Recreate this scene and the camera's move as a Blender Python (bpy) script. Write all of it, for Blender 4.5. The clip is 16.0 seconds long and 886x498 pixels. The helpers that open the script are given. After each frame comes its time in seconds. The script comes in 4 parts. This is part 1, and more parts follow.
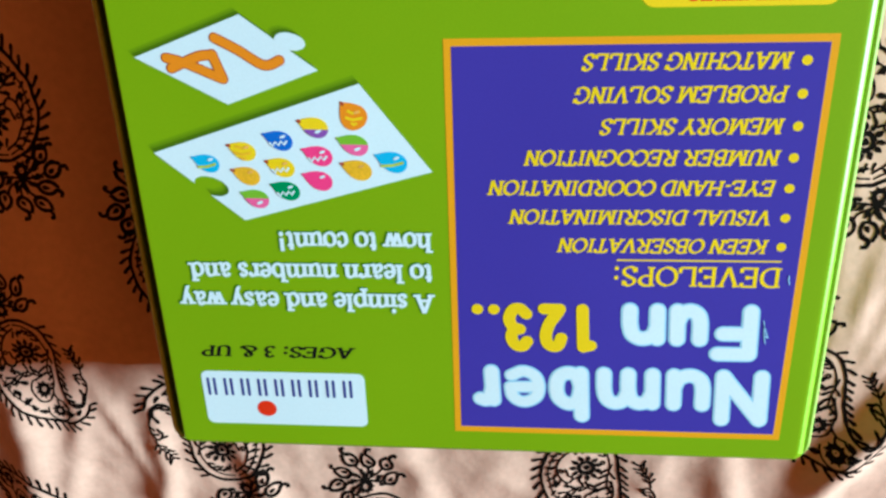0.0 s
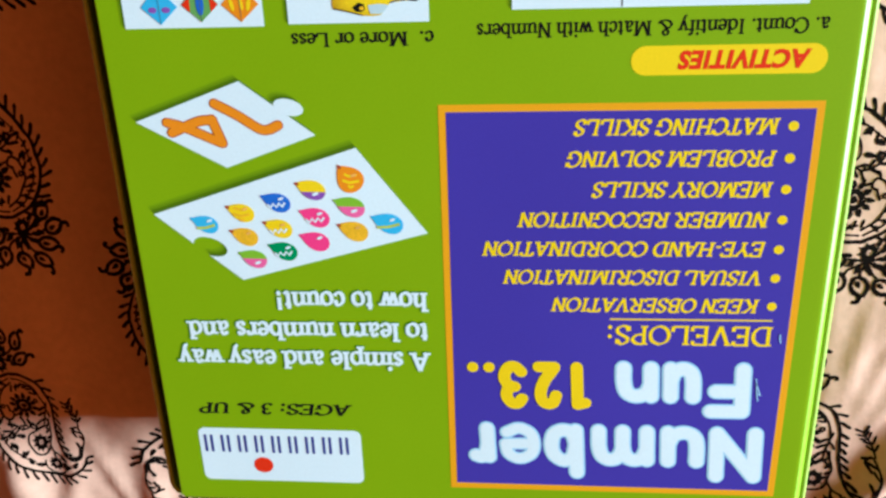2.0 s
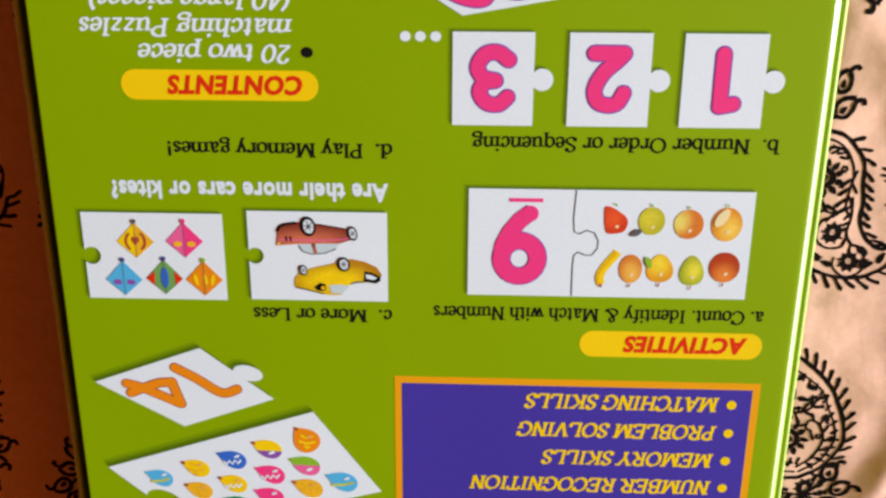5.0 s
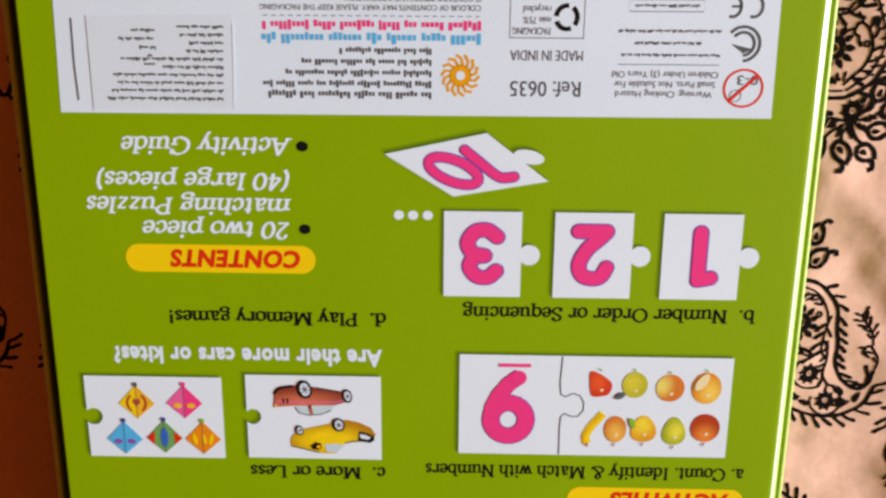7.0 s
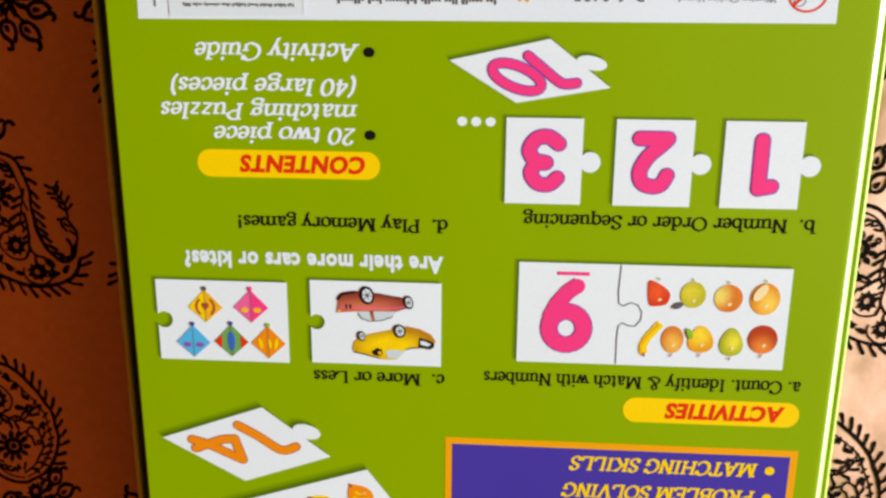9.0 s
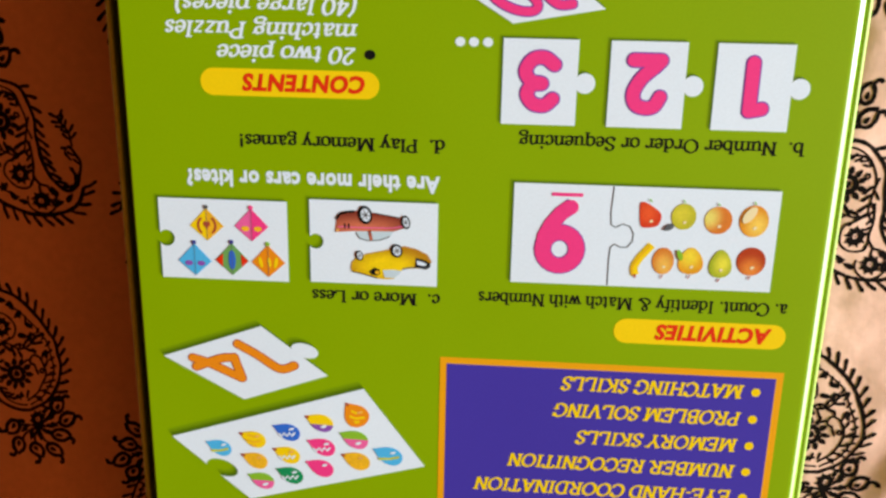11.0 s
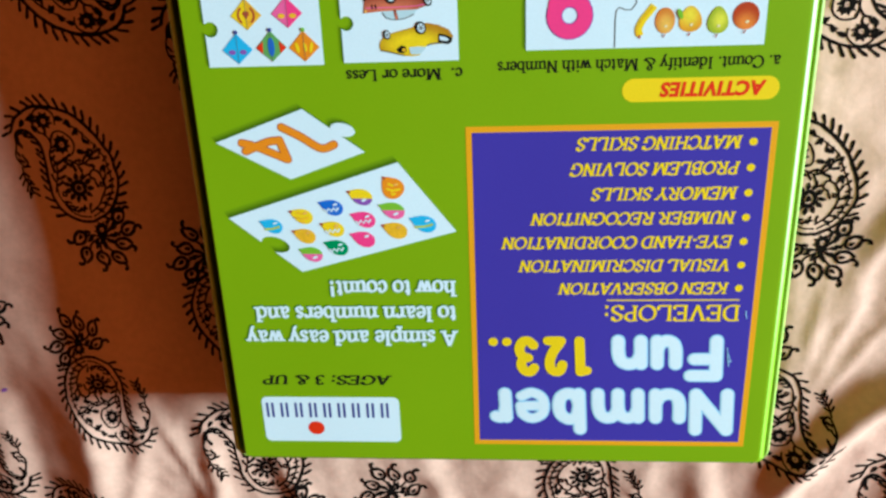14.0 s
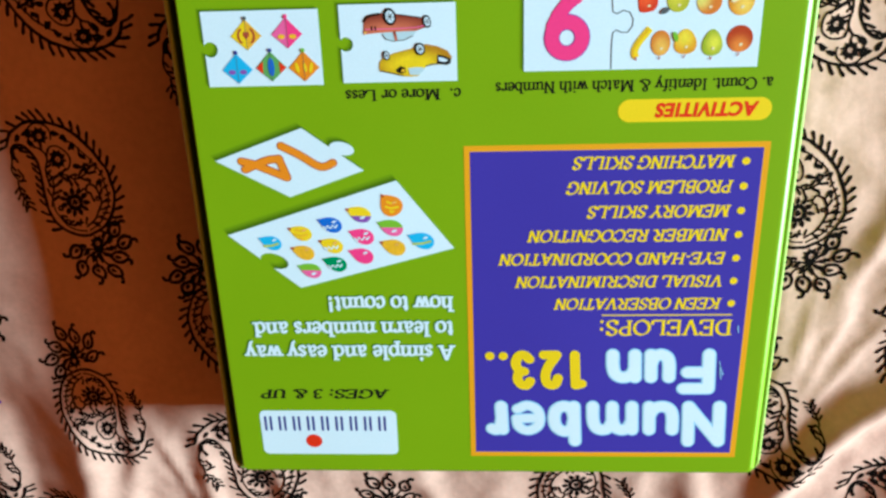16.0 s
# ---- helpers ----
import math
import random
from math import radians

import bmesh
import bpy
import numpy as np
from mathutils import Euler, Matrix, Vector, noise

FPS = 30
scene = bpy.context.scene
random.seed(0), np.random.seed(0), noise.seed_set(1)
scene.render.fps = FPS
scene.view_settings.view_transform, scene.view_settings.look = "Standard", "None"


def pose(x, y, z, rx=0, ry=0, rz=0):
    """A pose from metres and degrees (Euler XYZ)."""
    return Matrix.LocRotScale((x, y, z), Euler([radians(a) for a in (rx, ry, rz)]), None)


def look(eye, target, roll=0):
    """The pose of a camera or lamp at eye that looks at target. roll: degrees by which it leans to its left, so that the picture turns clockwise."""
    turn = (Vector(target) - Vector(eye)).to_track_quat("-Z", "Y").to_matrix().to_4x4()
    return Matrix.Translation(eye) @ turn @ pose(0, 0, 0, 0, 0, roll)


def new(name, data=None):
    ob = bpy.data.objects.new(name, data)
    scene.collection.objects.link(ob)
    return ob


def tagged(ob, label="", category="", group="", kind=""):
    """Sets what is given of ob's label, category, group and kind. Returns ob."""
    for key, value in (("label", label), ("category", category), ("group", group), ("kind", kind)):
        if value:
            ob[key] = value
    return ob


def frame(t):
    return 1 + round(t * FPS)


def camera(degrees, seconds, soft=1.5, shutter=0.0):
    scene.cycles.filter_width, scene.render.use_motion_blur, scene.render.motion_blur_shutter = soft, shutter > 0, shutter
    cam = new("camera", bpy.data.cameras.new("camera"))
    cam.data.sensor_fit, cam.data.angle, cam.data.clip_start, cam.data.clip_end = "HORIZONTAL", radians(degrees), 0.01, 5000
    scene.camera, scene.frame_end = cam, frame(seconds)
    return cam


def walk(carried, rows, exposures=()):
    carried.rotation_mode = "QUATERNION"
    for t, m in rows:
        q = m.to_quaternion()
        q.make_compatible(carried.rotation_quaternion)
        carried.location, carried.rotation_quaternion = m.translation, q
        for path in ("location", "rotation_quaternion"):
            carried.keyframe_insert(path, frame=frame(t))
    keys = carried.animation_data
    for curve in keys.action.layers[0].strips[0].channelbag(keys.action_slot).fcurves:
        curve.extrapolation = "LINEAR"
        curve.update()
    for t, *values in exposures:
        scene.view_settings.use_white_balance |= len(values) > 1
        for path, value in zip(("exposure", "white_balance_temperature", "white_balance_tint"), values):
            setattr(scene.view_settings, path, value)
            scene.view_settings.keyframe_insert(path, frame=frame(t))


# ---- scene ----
cam = camera(53.17, 16.0, soft=2.6)
# seconds, place in metres, turn in degrees; the picture stands on its head above the print
PATH = [
    (0, 0.0759, -0.0454, 0.2767, -24.81, 5.19, 178.16),
    (0.5, 0.0751, -0.0266, 0.2651, -22.84, 4.58, 178.36),
    (1, 0.0760, -0.0301, 0.2697, -22.44, 5.21, 178.46),
    (1.5, 0.0732, -0.0406, 0.2739, -23.00, 4.90, 178.48),
    (2, 0.0749, -0.0534, 0.2770, -22.60, 5.03, 178.13),
    (2.5, 0.0725, -0.0667, 0.2811, -21.64, 4.60, 179.07),
    (3, 0.0758, -0.0736, 0.2769, -21.35, 5.41, 179.13),
    (3.5, 0.0717, -0.0805, 0.2752, -20.62, 5.09, 178.90),
    (4, 0.0727, -0.0883, 0.2697, -19.86, 3.96, 179.69),
    (4.2, 0.0740, -0.0914, 0.2673, -19.07, 3.13, 180.45),
    (6.3, 0.0778, -0.1305, 0.2674, -16.87, 1.38, 179.77),
    (6.5, 0.0772, -0.1343, 0.2662, -16.62, 1.11, 180.02),
    (7, 0.0783, -0.1380, 0.2677, -14.71, 1.40, 180.43),
    (7.2, 0.0754, -0.1437, 0.2623, -14.47, 2.29, 180.21),
    (7.5, 0.0783, -0.1263, 0.2707, -13.29, 1.58, 180.34),
    (8, 0.0829, -0.1282, 0.2743, -14.42, 2.66, 180.62),
    (8.5, 0.0842, -0.1197, 0.2793, -15.15, 3.75, 180.21),
    (8.7, 0.0832, -0.1186, 0.2781, -15.31, 4.12, 180.26),
    (10.8, 0.0831, -0.1049, 0.2839, -15.13, 3.59, 181.00),
    (11, 0.0817, -0.1018, 0.2882, -16.08, 4.20, 181.13),
    (11.5, 0.0841, -0.0977, 0.2975, -18.42, 3.35, 179.01),
    (12, 0.0851, -0.0951, 0.3060, -19.00, 3.41, 179.21),
    (12.5, 0.0821, -0.0953, 0.3073, -20.02, 2.94, 179.16),
    (13, 0.0821, -0.0905, 0.3115, -21.88, 4.35, 178.50),
    (13.5, 0.0833, -0.0784, 0.3211, -21.08, 3.90, 178.26),
    (14, 0.0826, -0.0740, 0.3267, -22.92, 4.08, 177.78),
    (14.5, 0.0827, -0.0787, 0.3266, -22.98, 4.53, 177.78),
    (15, 0.0810, -0.0791, 0.3257, -22.99, 5.70, 177.90),
    (15.5, 0.0829, -0.0838, 0.3287, -23.58, 4.68, 177.90),
    (16, 0.0875, -0.0823, 0.3275, -23.21, 2.99, 178.13),
]
EXPOSURES = [
    (0.0, 0.0, 5350, -21),
    (1.0, 0.0, 5350, -21),
    (2.0, 0.03, 5750, -11),
    (3.0, 0.02, 6550, 0),
    (4.0, -0.09, 6850, 4),
    (7.0, -0.28, 6950, 9),
    (8.0, -0.25, 7150, 8),
    (8.5, -0.04, 7200, 5),
    (11.0, -0.13, 6800, 1),
    (12.5, -0.17, 6150, -8),
    (14.0, -0.03, 5550, -18),
    (14.5, 0.0, 5200, -22),
    (15.5, 0.01, 5600, -16),
    (16.0, 0.03, 5400, -18),
]
walk(cam, [(t, pose(x, y, z, rx, ry, rz)) for t, x, y, z, rx, ry, rz in PATH], EXPOSURES)

# ---- light: daylight through one window ----
WALL_X = -3.50                 # inner face of the window wall
WIN_Y, WIN_Z = (-0.58, 0.22), (0.72, 2.0)
world = bpy.data.worlds.new("sky")
scene.world = world
world.use_nodes = True
wn = world.node_tree
sky = wn.nodes.new("ShaderNodeTexSky")
sky.sky_type, sky.sun_disc = "NISHITA", False
sky.sun_elevation, sky.sun_rotation = radians(40), radians(250)
wn.links.new(sky.outputs[0], wn.nodes["Background"].inputs[0])
wn.nodes["Background"].inputs[1].default_value = 0.1

lamp_data = bpy.data.lights.new("window_daylight", "AREA")
lamp_data.shape, lamp_data.size, lamp_data.size_y = "RECTANGLE", WIN_Y[1] - WIN_Y[0] - 0.06, WIN_Z[1] - WIN_Z[0] - 0.06
lamp_data.energy, lamp_data.color = 440.0, (0.86, 1.0, 1.06)
lamp = new("window_daylight", lamp_data)
lamp.matrix_world = look((WALL_X - 0.04, sum(WIN_Y) / 2, sum(WIN_Z) / 2), (0.0, sum(WIN_Y) / 2, sum(WIN_Z) / 2))


# ---- materials ----
def paint(name, rgb, rough=0.35, vary=0.06, grain=900.0, bump=0.0, coat=0.0, blotch=25.0, metal=0.0, specular=0.5):
    """A surface with two scales of variation in colour and gloss and a fine relief."""
    m = bpy.data.materials.new(name)
    m.use_nodes = True
    n, link = m.node_tree.nodes, m.node_tree.links
    b = n["Principled BSDF"]
    geo = n.new("ShaderNodeTexCoord")
    big, fine = n.new("ShaderNodeTexNoise"), n.new("ShaderNodeTexNoise")
    big.inputs["Scale"].default_value, fine.inputs["Scale"].default_value = blotch, grain
    big.inputs["Detail"].default_value, fine.inputs["Detail"].default_value = 4, 2
    add = n.new("ShaderNodeMath")
    add.operation = "ADD"
    ramp = n.new("ShaderNodeMapRange")
    ramp.inputs[1].default_value, ramp.inputs[2].default_value = 0.6, 1.4
    ramp.inputs[3].default_value, ramp.inputs[4].default_value = 1 - vary, 1 + vary
    mul = n.new("ShaderNodeVectorMath")
    mul.operation = "SCALE"
    mul.inputs[0].default_value = rgb
    for tex in (big, fine):
        link.new(geo.outputs["Object"], tex.inputs["Vector"])
    link.new(big.outputs[0], add.inputs[0])
    link.new(fine.outputs[0], add.inputs[1])
    link.new(add.outputs[0], ramp.inputs[0])
    link.new(ramp.outputs[0], mul.inputs["Scale"])
    link.new(mul.outputs[0], b.inputs["Base Color"])
    gloss = n.new("ShaderNodeMapRange")
    gloss.inputs[3].default_value, gloss.inputs[4].default_value = rough * 0.85, min(1.0, rough * 1.15)
    link.new(big.outputs[0], gloss.inputs[0])
    link.new(gloss.outputs[0], b.inputs["Roughness"])
    b.inputs["Metallic"].default_value = metal
    b.inputs["Specular IOR Level"].default_value = specular
    b.inputs["Coat Weight"].default_value = coat
    b.inputs["Coat Roughness"].default_value = 0.12
    if bump:
        bp = n.new("ShaderNodeBump")
        bp.inputs["Strength"].default_value, bp.inputs["Distance"].default_value = bump, 0.0002
        link.new(fine.outputs[0], bp.inputs["Height"])
        link.new(bp.outputs[0], b.inputs["Normal"])
    return m


def card(name, rgb, **more):
    """Printed, varnished cardboard."""
    return paint(name, rgb, **{**dict(rough=0.6, vary=0.05, grain=1500.0, bump=0.03, coat=0.3, blotch=18.0, specular=0.12), **more})


GREEN = card("green_print", (0.248, 0.382, 0.0010), coat=0.35)
DARKGREEN = card("dark_green_print", (0.085, 0.20, 0.003))
BLUE = card("violet_blue_print", (0.058, 0.036, 0.36), coat=0.12)
ORANGE = card("orange_print", (0.84, 0.36, 0.008))
NUMERAL = card("orange_numeral_print", (0.84, 0.26, 0.01))
YELLOW = card("yellow_print", (0.90, 0.60, 0.006))
PILL = card("golden_yellow_print", (0.92, 0.62, 0.008))
WHITE = card("white_print", (0.765, 0.835, 0.94))
GREYWHITE = card("greyish_white_print", (0.735, 0.81, 0.93))
STICKER = card("white_sticker", (0.70, 0.77, 0.87), rough=0.5)
PALEBLUE = card("pale_blue_print", (0.42, 0.66, 0.90))
BLACK = card("black_print", (0.010, 0.009, 0.008), coat=0.0, specular=0.03)
GREY = card("grey_print", (0.11, 0.11, 0.12), coat=0.0, specular=0.03)
RED = card("red_print", (0.74, 0.028, 0.006))
MAGENTA = card("magenta_print", (0.88, 0.045, 0.24))
PINK = card("pink_print", (0.83, 0.12, 0.35))
NAVY = card("navy_print", (0.05, 0.06, 0.28))
SKYBLUE = card("sky_blue_print", (0.08, 0.45, 0.80))
COBALT = card("cobalt_print", (0.03, 0.14, 0.62))
PURPLE = card("purple_print", (0.25, 0.08, 0.42))
LEAF = card("leaf_green_print", (0.25, 0.48, 0.03))
EMERALD = card("emerald_print", (0.01, 0.26, 0.09))
AMBER = card("amber_print", (0.85, 0.45, 0.02), vary=0.22, blotch=160.0)
PEACH = card("peach_print", (0.82, 0.42, 0.10), vary=0.25, blotch=160.0)
LIME = card("lime_print", (0.52, 0.55, 0.04), vary=0.25, blotch=160.0)
BRICK = card("rust_red_print", (0.42, 0.07, 0.03), vary=0.2, blotch=160.0)
GLASSY = card("pale_glass_print", (0.55, 0.66, 0.74))


def shaded_print(name, rim, core, cx=0.6, cy=0.4, near=0.05, far=0.62):
    """A printed picture whose ink runs softly from one colour to another across its own extent."""
    m = card(name, rim, vary=0.12, blotch=260.0)
    n, link = m.node_tree.nodes, m.node_tree.links
    mul = [k for k in n if k.bl_idname == "ShaderNodeVectorMath" and k.operation == "SCALE"][0]
    spot, flatten, size, fade, mix = (n.new("ShaderNodeVectorMath"), n.new("ShaderNodeVectorMath"), n.new("ShaderNodeVectorMath"),
                                      n.new("ShaderNodeMapRange"), n.new("ShaderNodeMix"))
    spot.operation, flatten.operation, size.operation = "SUBTRACT", "MULTIPLY", "LENGTH"
    spot.inputs[1].default_value, flatten.inputs[1].default_value = (cx, cy, 0), (1, 1, 0)
    fade.interpolation_type = "SMOOTHSTEP"
    fade.inputs[1].default_value, fade.inputs[2].default_value = near, far
    mix.data_type = "RGBA"
    mix.inputs[6].default_value, mix.inputs[7].default_value = (*core, 1), (*rim, 1)
    link.new(n.new("ShaderNodeTexCoord").outputs["Generated"], spot.inputs[0])
    link.new(spot.outputs[0], flatten.inputs[0])
    link.new(flatten.outputs[0], size.inputs[0])
    link.new(size.outputs["Value"], fade.inputs[0])
    link.new(fade.outputs[0], mix.inputs[0])
    link.new(mix.outputs[2], mul.inputs[0])
    return m


FRUIT_INK = {
    "strawberry": shaded_print("strawberry_print", (0.66, 0.045, 0.015), (0.82, 0.10, 0.025)),
    "lime": shaded_print("lime_fruit_print", (0.50, 0.46, 0.03), (0.70, 0.60, 0.05)),
    "peach": shaded_print("peach_fruit_print", (0.70, 0.20, 0.03), (0.84, 0.70, 0.16), 0.85, 0.40),
    "orange": shaded_print("orange_fruit_print", (0.76, 0.28, 0.02), (0.93, 0.60, 0.10), 0.35, 0.65),
    "mango": shaded_print("mango_print", (0.66, 0.20, 0.03), (0.90, 0.50, 0.09), 0.45, 0.65),
    "lemon": shaded_print("lemon_print", (0.78, 0.34, 0.02), (0.93, 0.70, 0.05), 0.55, 0.35),
    "pear": shaded_print("pear_print", (0.34, 0.40, 0.02), (0.78, 0.70, 0.06), 0.4, 0.5),
    "apple": shaded_print("apple_print", (0.46, 0.05, 0.012), (0.80, 0.24, 0.04), 0.5, 0.80),
}
REDCAR = shaded_print("red_car_print", (0.22, 0.035, 0.02), (0.66, 0.17, 0.09), 0.6, 0.85, 0.1, 0.8)
YELLOWCAR = shaded_print("yellow_car_print", (0.46, 0.20, 0.01), (0.90, 0.62, 0.01), 0.55, 0.62, 0.15, 0.62)
EDGE = paint("raw_cardboard_edge", (0.46, 0.58, 0.12), rough=0.5, vary=0.15, bump=0.1)
# window highlight of the tray's edge as colour, fading from near white to green
EDGEGLINT = shaded_print("edge_glint_print", (0.42, 0.66, 0.06), (0.76, 0.84, 0.52), 0.5, 0.15, 0.45, 0.78)
LIDGREEN = card("lid_green_print", (0.17, 0.29, 0.02), rough=0.35, coat=0.9)
INK = paint("block_print_ink", (0.008, 0.005, 0.0045), rough=0.95, vary=0.35, grain=1400.0, blotch=220.0, specular=0.03)
# unseen room surfaces; their warm tones are set for the bounced fill light
PLASTER = paint("warm_wall_paint", (0.20, 0.048, 0.008), rough=0.95, specular=0.05, vary=0.06, grain=120.0, blotch=3.0, bump=0.1)
CEILING = paint("ceiling_paint", (0.21, 0.047, 0.006), rough=0.95, specular=0.05, vary=0.05, grain=120.0, blotch=3.0)
FLOOR = paint("floor_stone", (0.13, 0.05, 0.017), rough=0.9, specular=0.1, vary=0.2, grain=60.0, blotch=6.0)
TICKING = paint("mattress_ticking", (0.40, 0.28, 0.18), rough=0.9, vary=0.1, grain=400.0)
FRAME = paint("window_frame_paint", (0.25, 0.13, 0.06), rough=0.5, vary=0.06, grain=200.0)


def cotton():
    """Peach cotton with a fine weave, faint stains and creases in its relief."""
    m = paint("peach_cotton", (0.755, 0.435, 0.348), rough=0.95, vary=0.10, grain=350.0, blotch=14.0, specular=0.1)
    n, link = m.node_tree.nodes, m.node_tree.links
    b = n["Principled BSDF"]
    geo = n.new("ShaderNodeTexCoord")
    waves = []
    for turn in (0.0, 90.0):
        mp = n.new("ShaderNodeMapping")
        mp.inputs["Rotation"].default_value = (0, 0, radians(turn + 3))
        wv = n.new("ShaderNodeTexWave")
        wv.inputs["Scale"].default_value, wv.inputs["Distortion"].default_value = 520.0, 0.6
        link.new(geo.outputs["Object"], mp.inputs[0])
        link.new(mp.outputs[0], wv.inputs[0])
        waves.append(wv)
    weave = n.new("ShaderNodeMath")
    weave.operation = "ADD"
    crease = n.new("ShaderNodeTexNoise")
    crease.inputs["Scale"].default_value, crease.inputs["Detail"].default_value = 60.0, 5
    link.new(geo.outputs["Object"], crease.inputs["Vector"])
    link.new(waves[0].outputs["Fac"], weave.inputs[0])
    link.new(waves[1].outputs["Fac"], weave.inputs[1])
    b1, b2 = n.new("ShaderNodeBump"), n.new("ShaderNodeBump")
    b1.inputs["Strength"].default_value, b1.inputs["Distance"].default_value = 0.7, 0.0012
    b2.inputs["Strength"].default_value, b2.inputs["Distance"].default_value = 0.10, 0.00012
    link.new(crease.outputs[0], b1.inputs["Height"])
    link.new(weave.outputs[0], b2.inputs["Height"])
    link.new(b1.outputs[0], b2.inputs["Normal"])
    link.new(b2.outputs[0], b.inputs["Normal"])
    return m


COTTON = cotton()


# ---- builders ----
def part(name, bm, material, parent, label="", smooth=False):
    me = bpy.data.meshes.new(name)
    bm.to_mesh(me)
    bm.free()
    me.materials.append(material)
    if smooth:
        me.polygons.foreach_set("use_smooth", [True] * len(me.polygons))
    ob = new(name, me)
    ob.parent = parent
    if label:
        tagged(ob, label)
    return ob


def block(bm, lo, hi, bevel=0.0, segments=2):
    """An axis-aligned block between two corners."""
    made = bmesh.ops.create_cube(bm, size=1.0)["verts"]
    for v in made:
        v.co = [lo[i] + (v.co[i] + 0.5) * (hi[i] - lo[i]) for i in range(3)]
    if bevel:
        edges = list({e for v in made for e in v.link_edges})
        bmesh.ops.bevel(bm, geom=edges, offset=bevel, segments=segments, affect="EDGES", profile=0.5)
    return bm


# ---- the room, closed around the bed: unseen, added to bounce warm light into the shade ----
FLOOR_Z, TOP_Z, BACK_X, SIDE = -0.50, 2.60, 4.6, 2.2


def structure(name, lo, hi, material):
    return tagged(part(name, block(bmesh.new(), lo, hi), material, None), kind="structure")


structure("floor", (WALL_X - 0.2, -SIDE - 0.2, FLOOR_Z - 0.1), (BACK_X + 0.2, SIDE + 0.2, FLOOR_Z), FLOOR)
structure("ceiling", (WALL_X - 0.2, -SIDE - 0.2, TOP_Z), (BACK_X + 0.2, SIDE + 0.2, TOP_Z + 0.1), CEILING)
structure("wall_east", (BACK_X, -SIDE, FLOOR_Z), (BACK_X + 0.15, SIDE, TOP_Z), PLASTER)
structure("wall_north", (WALL_X - 0.15, SIDE, FLOOR_Z), (BACK_X + 0.15, SIDE + 0.15, TOP_Z), PLASTER)
structure("wall_south", (WALL_X - 0.15, -SIDE - 0.15, FLOOR_Z), (BACK_X + 0.15, -SIDE, TOP_Z), PLASTER)
bm = bmesh.new()
block(bm, (WALL_X - 0.15, -SIDE, FLOOR_Z), (WALL_X, WIN_Y[0], TOP_Z))
block(bm, (WALL_X - 0.15, WIN_Y[1], FLOOR_Z), (WALL_X, SIDE, TOP_Z))
block(bm, (WALL_X - 0.15, WIN_Y[0], FLOOR_Z), (WALL_X, WIN_Y[1], WIN_Z[0]))
block(bm, (WALL_X - 0.15, WIN_Y[0], WIN_Z[1]), (WALL_X, WIN_Y[1], TOP_Z))
tagged(part("wall_west", bm, PLASTER, None), kind="structure")
bm = bmesh.new()
for a, b in (((WIN_Y[0], WIN_Z[0]), (WIN_Y[1], WIN_Z[0] + 0.03)), ((WIN_Y[0], WIN_Z[1] - 0.03), (WIN_Y[1], WIN_Z[1])),
             ((WIN_Y[0], WIN_Z[0] + 0.03), (WIN_Y[0] + 0.03, WIN_Z[1] - 0.03)), ((WIN_Y[1] - 0.03, WIN_Z[0] + 0.03), (WIN_Y[1], WIN_Z[1] - 0.03))):
    block(bm, (WALL_X - 0.13, a[0], a[1]), (WALL_X - 0.09, b[0], b[1]))
tagged(part("window_1", bm, FRAME, None), kind="structure")


# ---- the bed and its printed sheet ----
def fold(x, y, x0, y0, x1, y1, width, height):
    """A soft ridge along a line, fading at its ends."""
    dx, dy = x1 - x0, y1 - y0
    length = math.hypot(dx, dy)
    u = ((x - x0) * dx + (y - y0) * dy) / length
    v = ((x - x0) * dy - (y - y0) * dx) / length
    if u < -0.03 or u > length + 0.03 or abs(v) > 4 * width:
        return 0.0
    ends = min(1.0, max(0.0, (u + 0.03) / 0.05)) * min(1.0, max(0.0, (length + 0.03 - u) / 0.05))
    return height * ends * math.exp(-((v + 0.004 * math.sin(40 * u)) / width) ** 2)


# creases of the sheet in metres: start, end, half-width, height
CREASES = [
    (0.277, 0.135, 0.281, 0.225, 0.0095, 0.0055), (0.305, 0.015, 0.290, 0.105, 0.018, 0.0016),
    (0.325, 0.120, 0.318, 0.220, 0.012, 0.0040), (0.222, 0.150, 0.226, 0.215, 0.005, 0.0030),
    (0.190, 0.165, 0.172, 0.240, 0.006, 0.0028), (0.125, 0.160, 0.110, 0.235, 0.006, 0.0014),
    (0.060, 0.158, 0.085, 0.235, 0.006, 0.0012), (0.004, 0.166, -0.004, 0.235, 0.007, 0.0030),
    (-0.028, 0.182, -0.088, 0.110, 0.0075, 0.0085), (-0.066, 0.205, -0.125, 0.130, 0.008, 0.0050),
    (-0.045, 0.090, -0.075, 0.040, 0.006, 0.0022), (-0.040, -0.090, -0.085, -0.030, 0.006, 0.0020),
    (-0.070, -0.080, -0.075, 0.060, 0.008, 0.0020), (0.250, 0.130, 0.272, 0.225, 0.005, 0.0018),
    (-0.033, -0.091, -0.056, -0.062, 0.004, 0.0016), (-0.037, -0.080, -0.060, -0.045, 0.004, 0.0014), (0.240, 0.150, 0.232, 0.185, 0.003, 0.0016),
    (-0.040, 0.125, -0.060, 0.085, 0.0026, 0.0011), (-0.046, 0.128, -0.072, 0.096, 0.0026, 0.0013), (-0.036, 0.115, -0.047, 0.072, 0.0024, 0.0010), (-0.052, 0.090, -0.066, 0.052, 0.003, 0.0010),
]


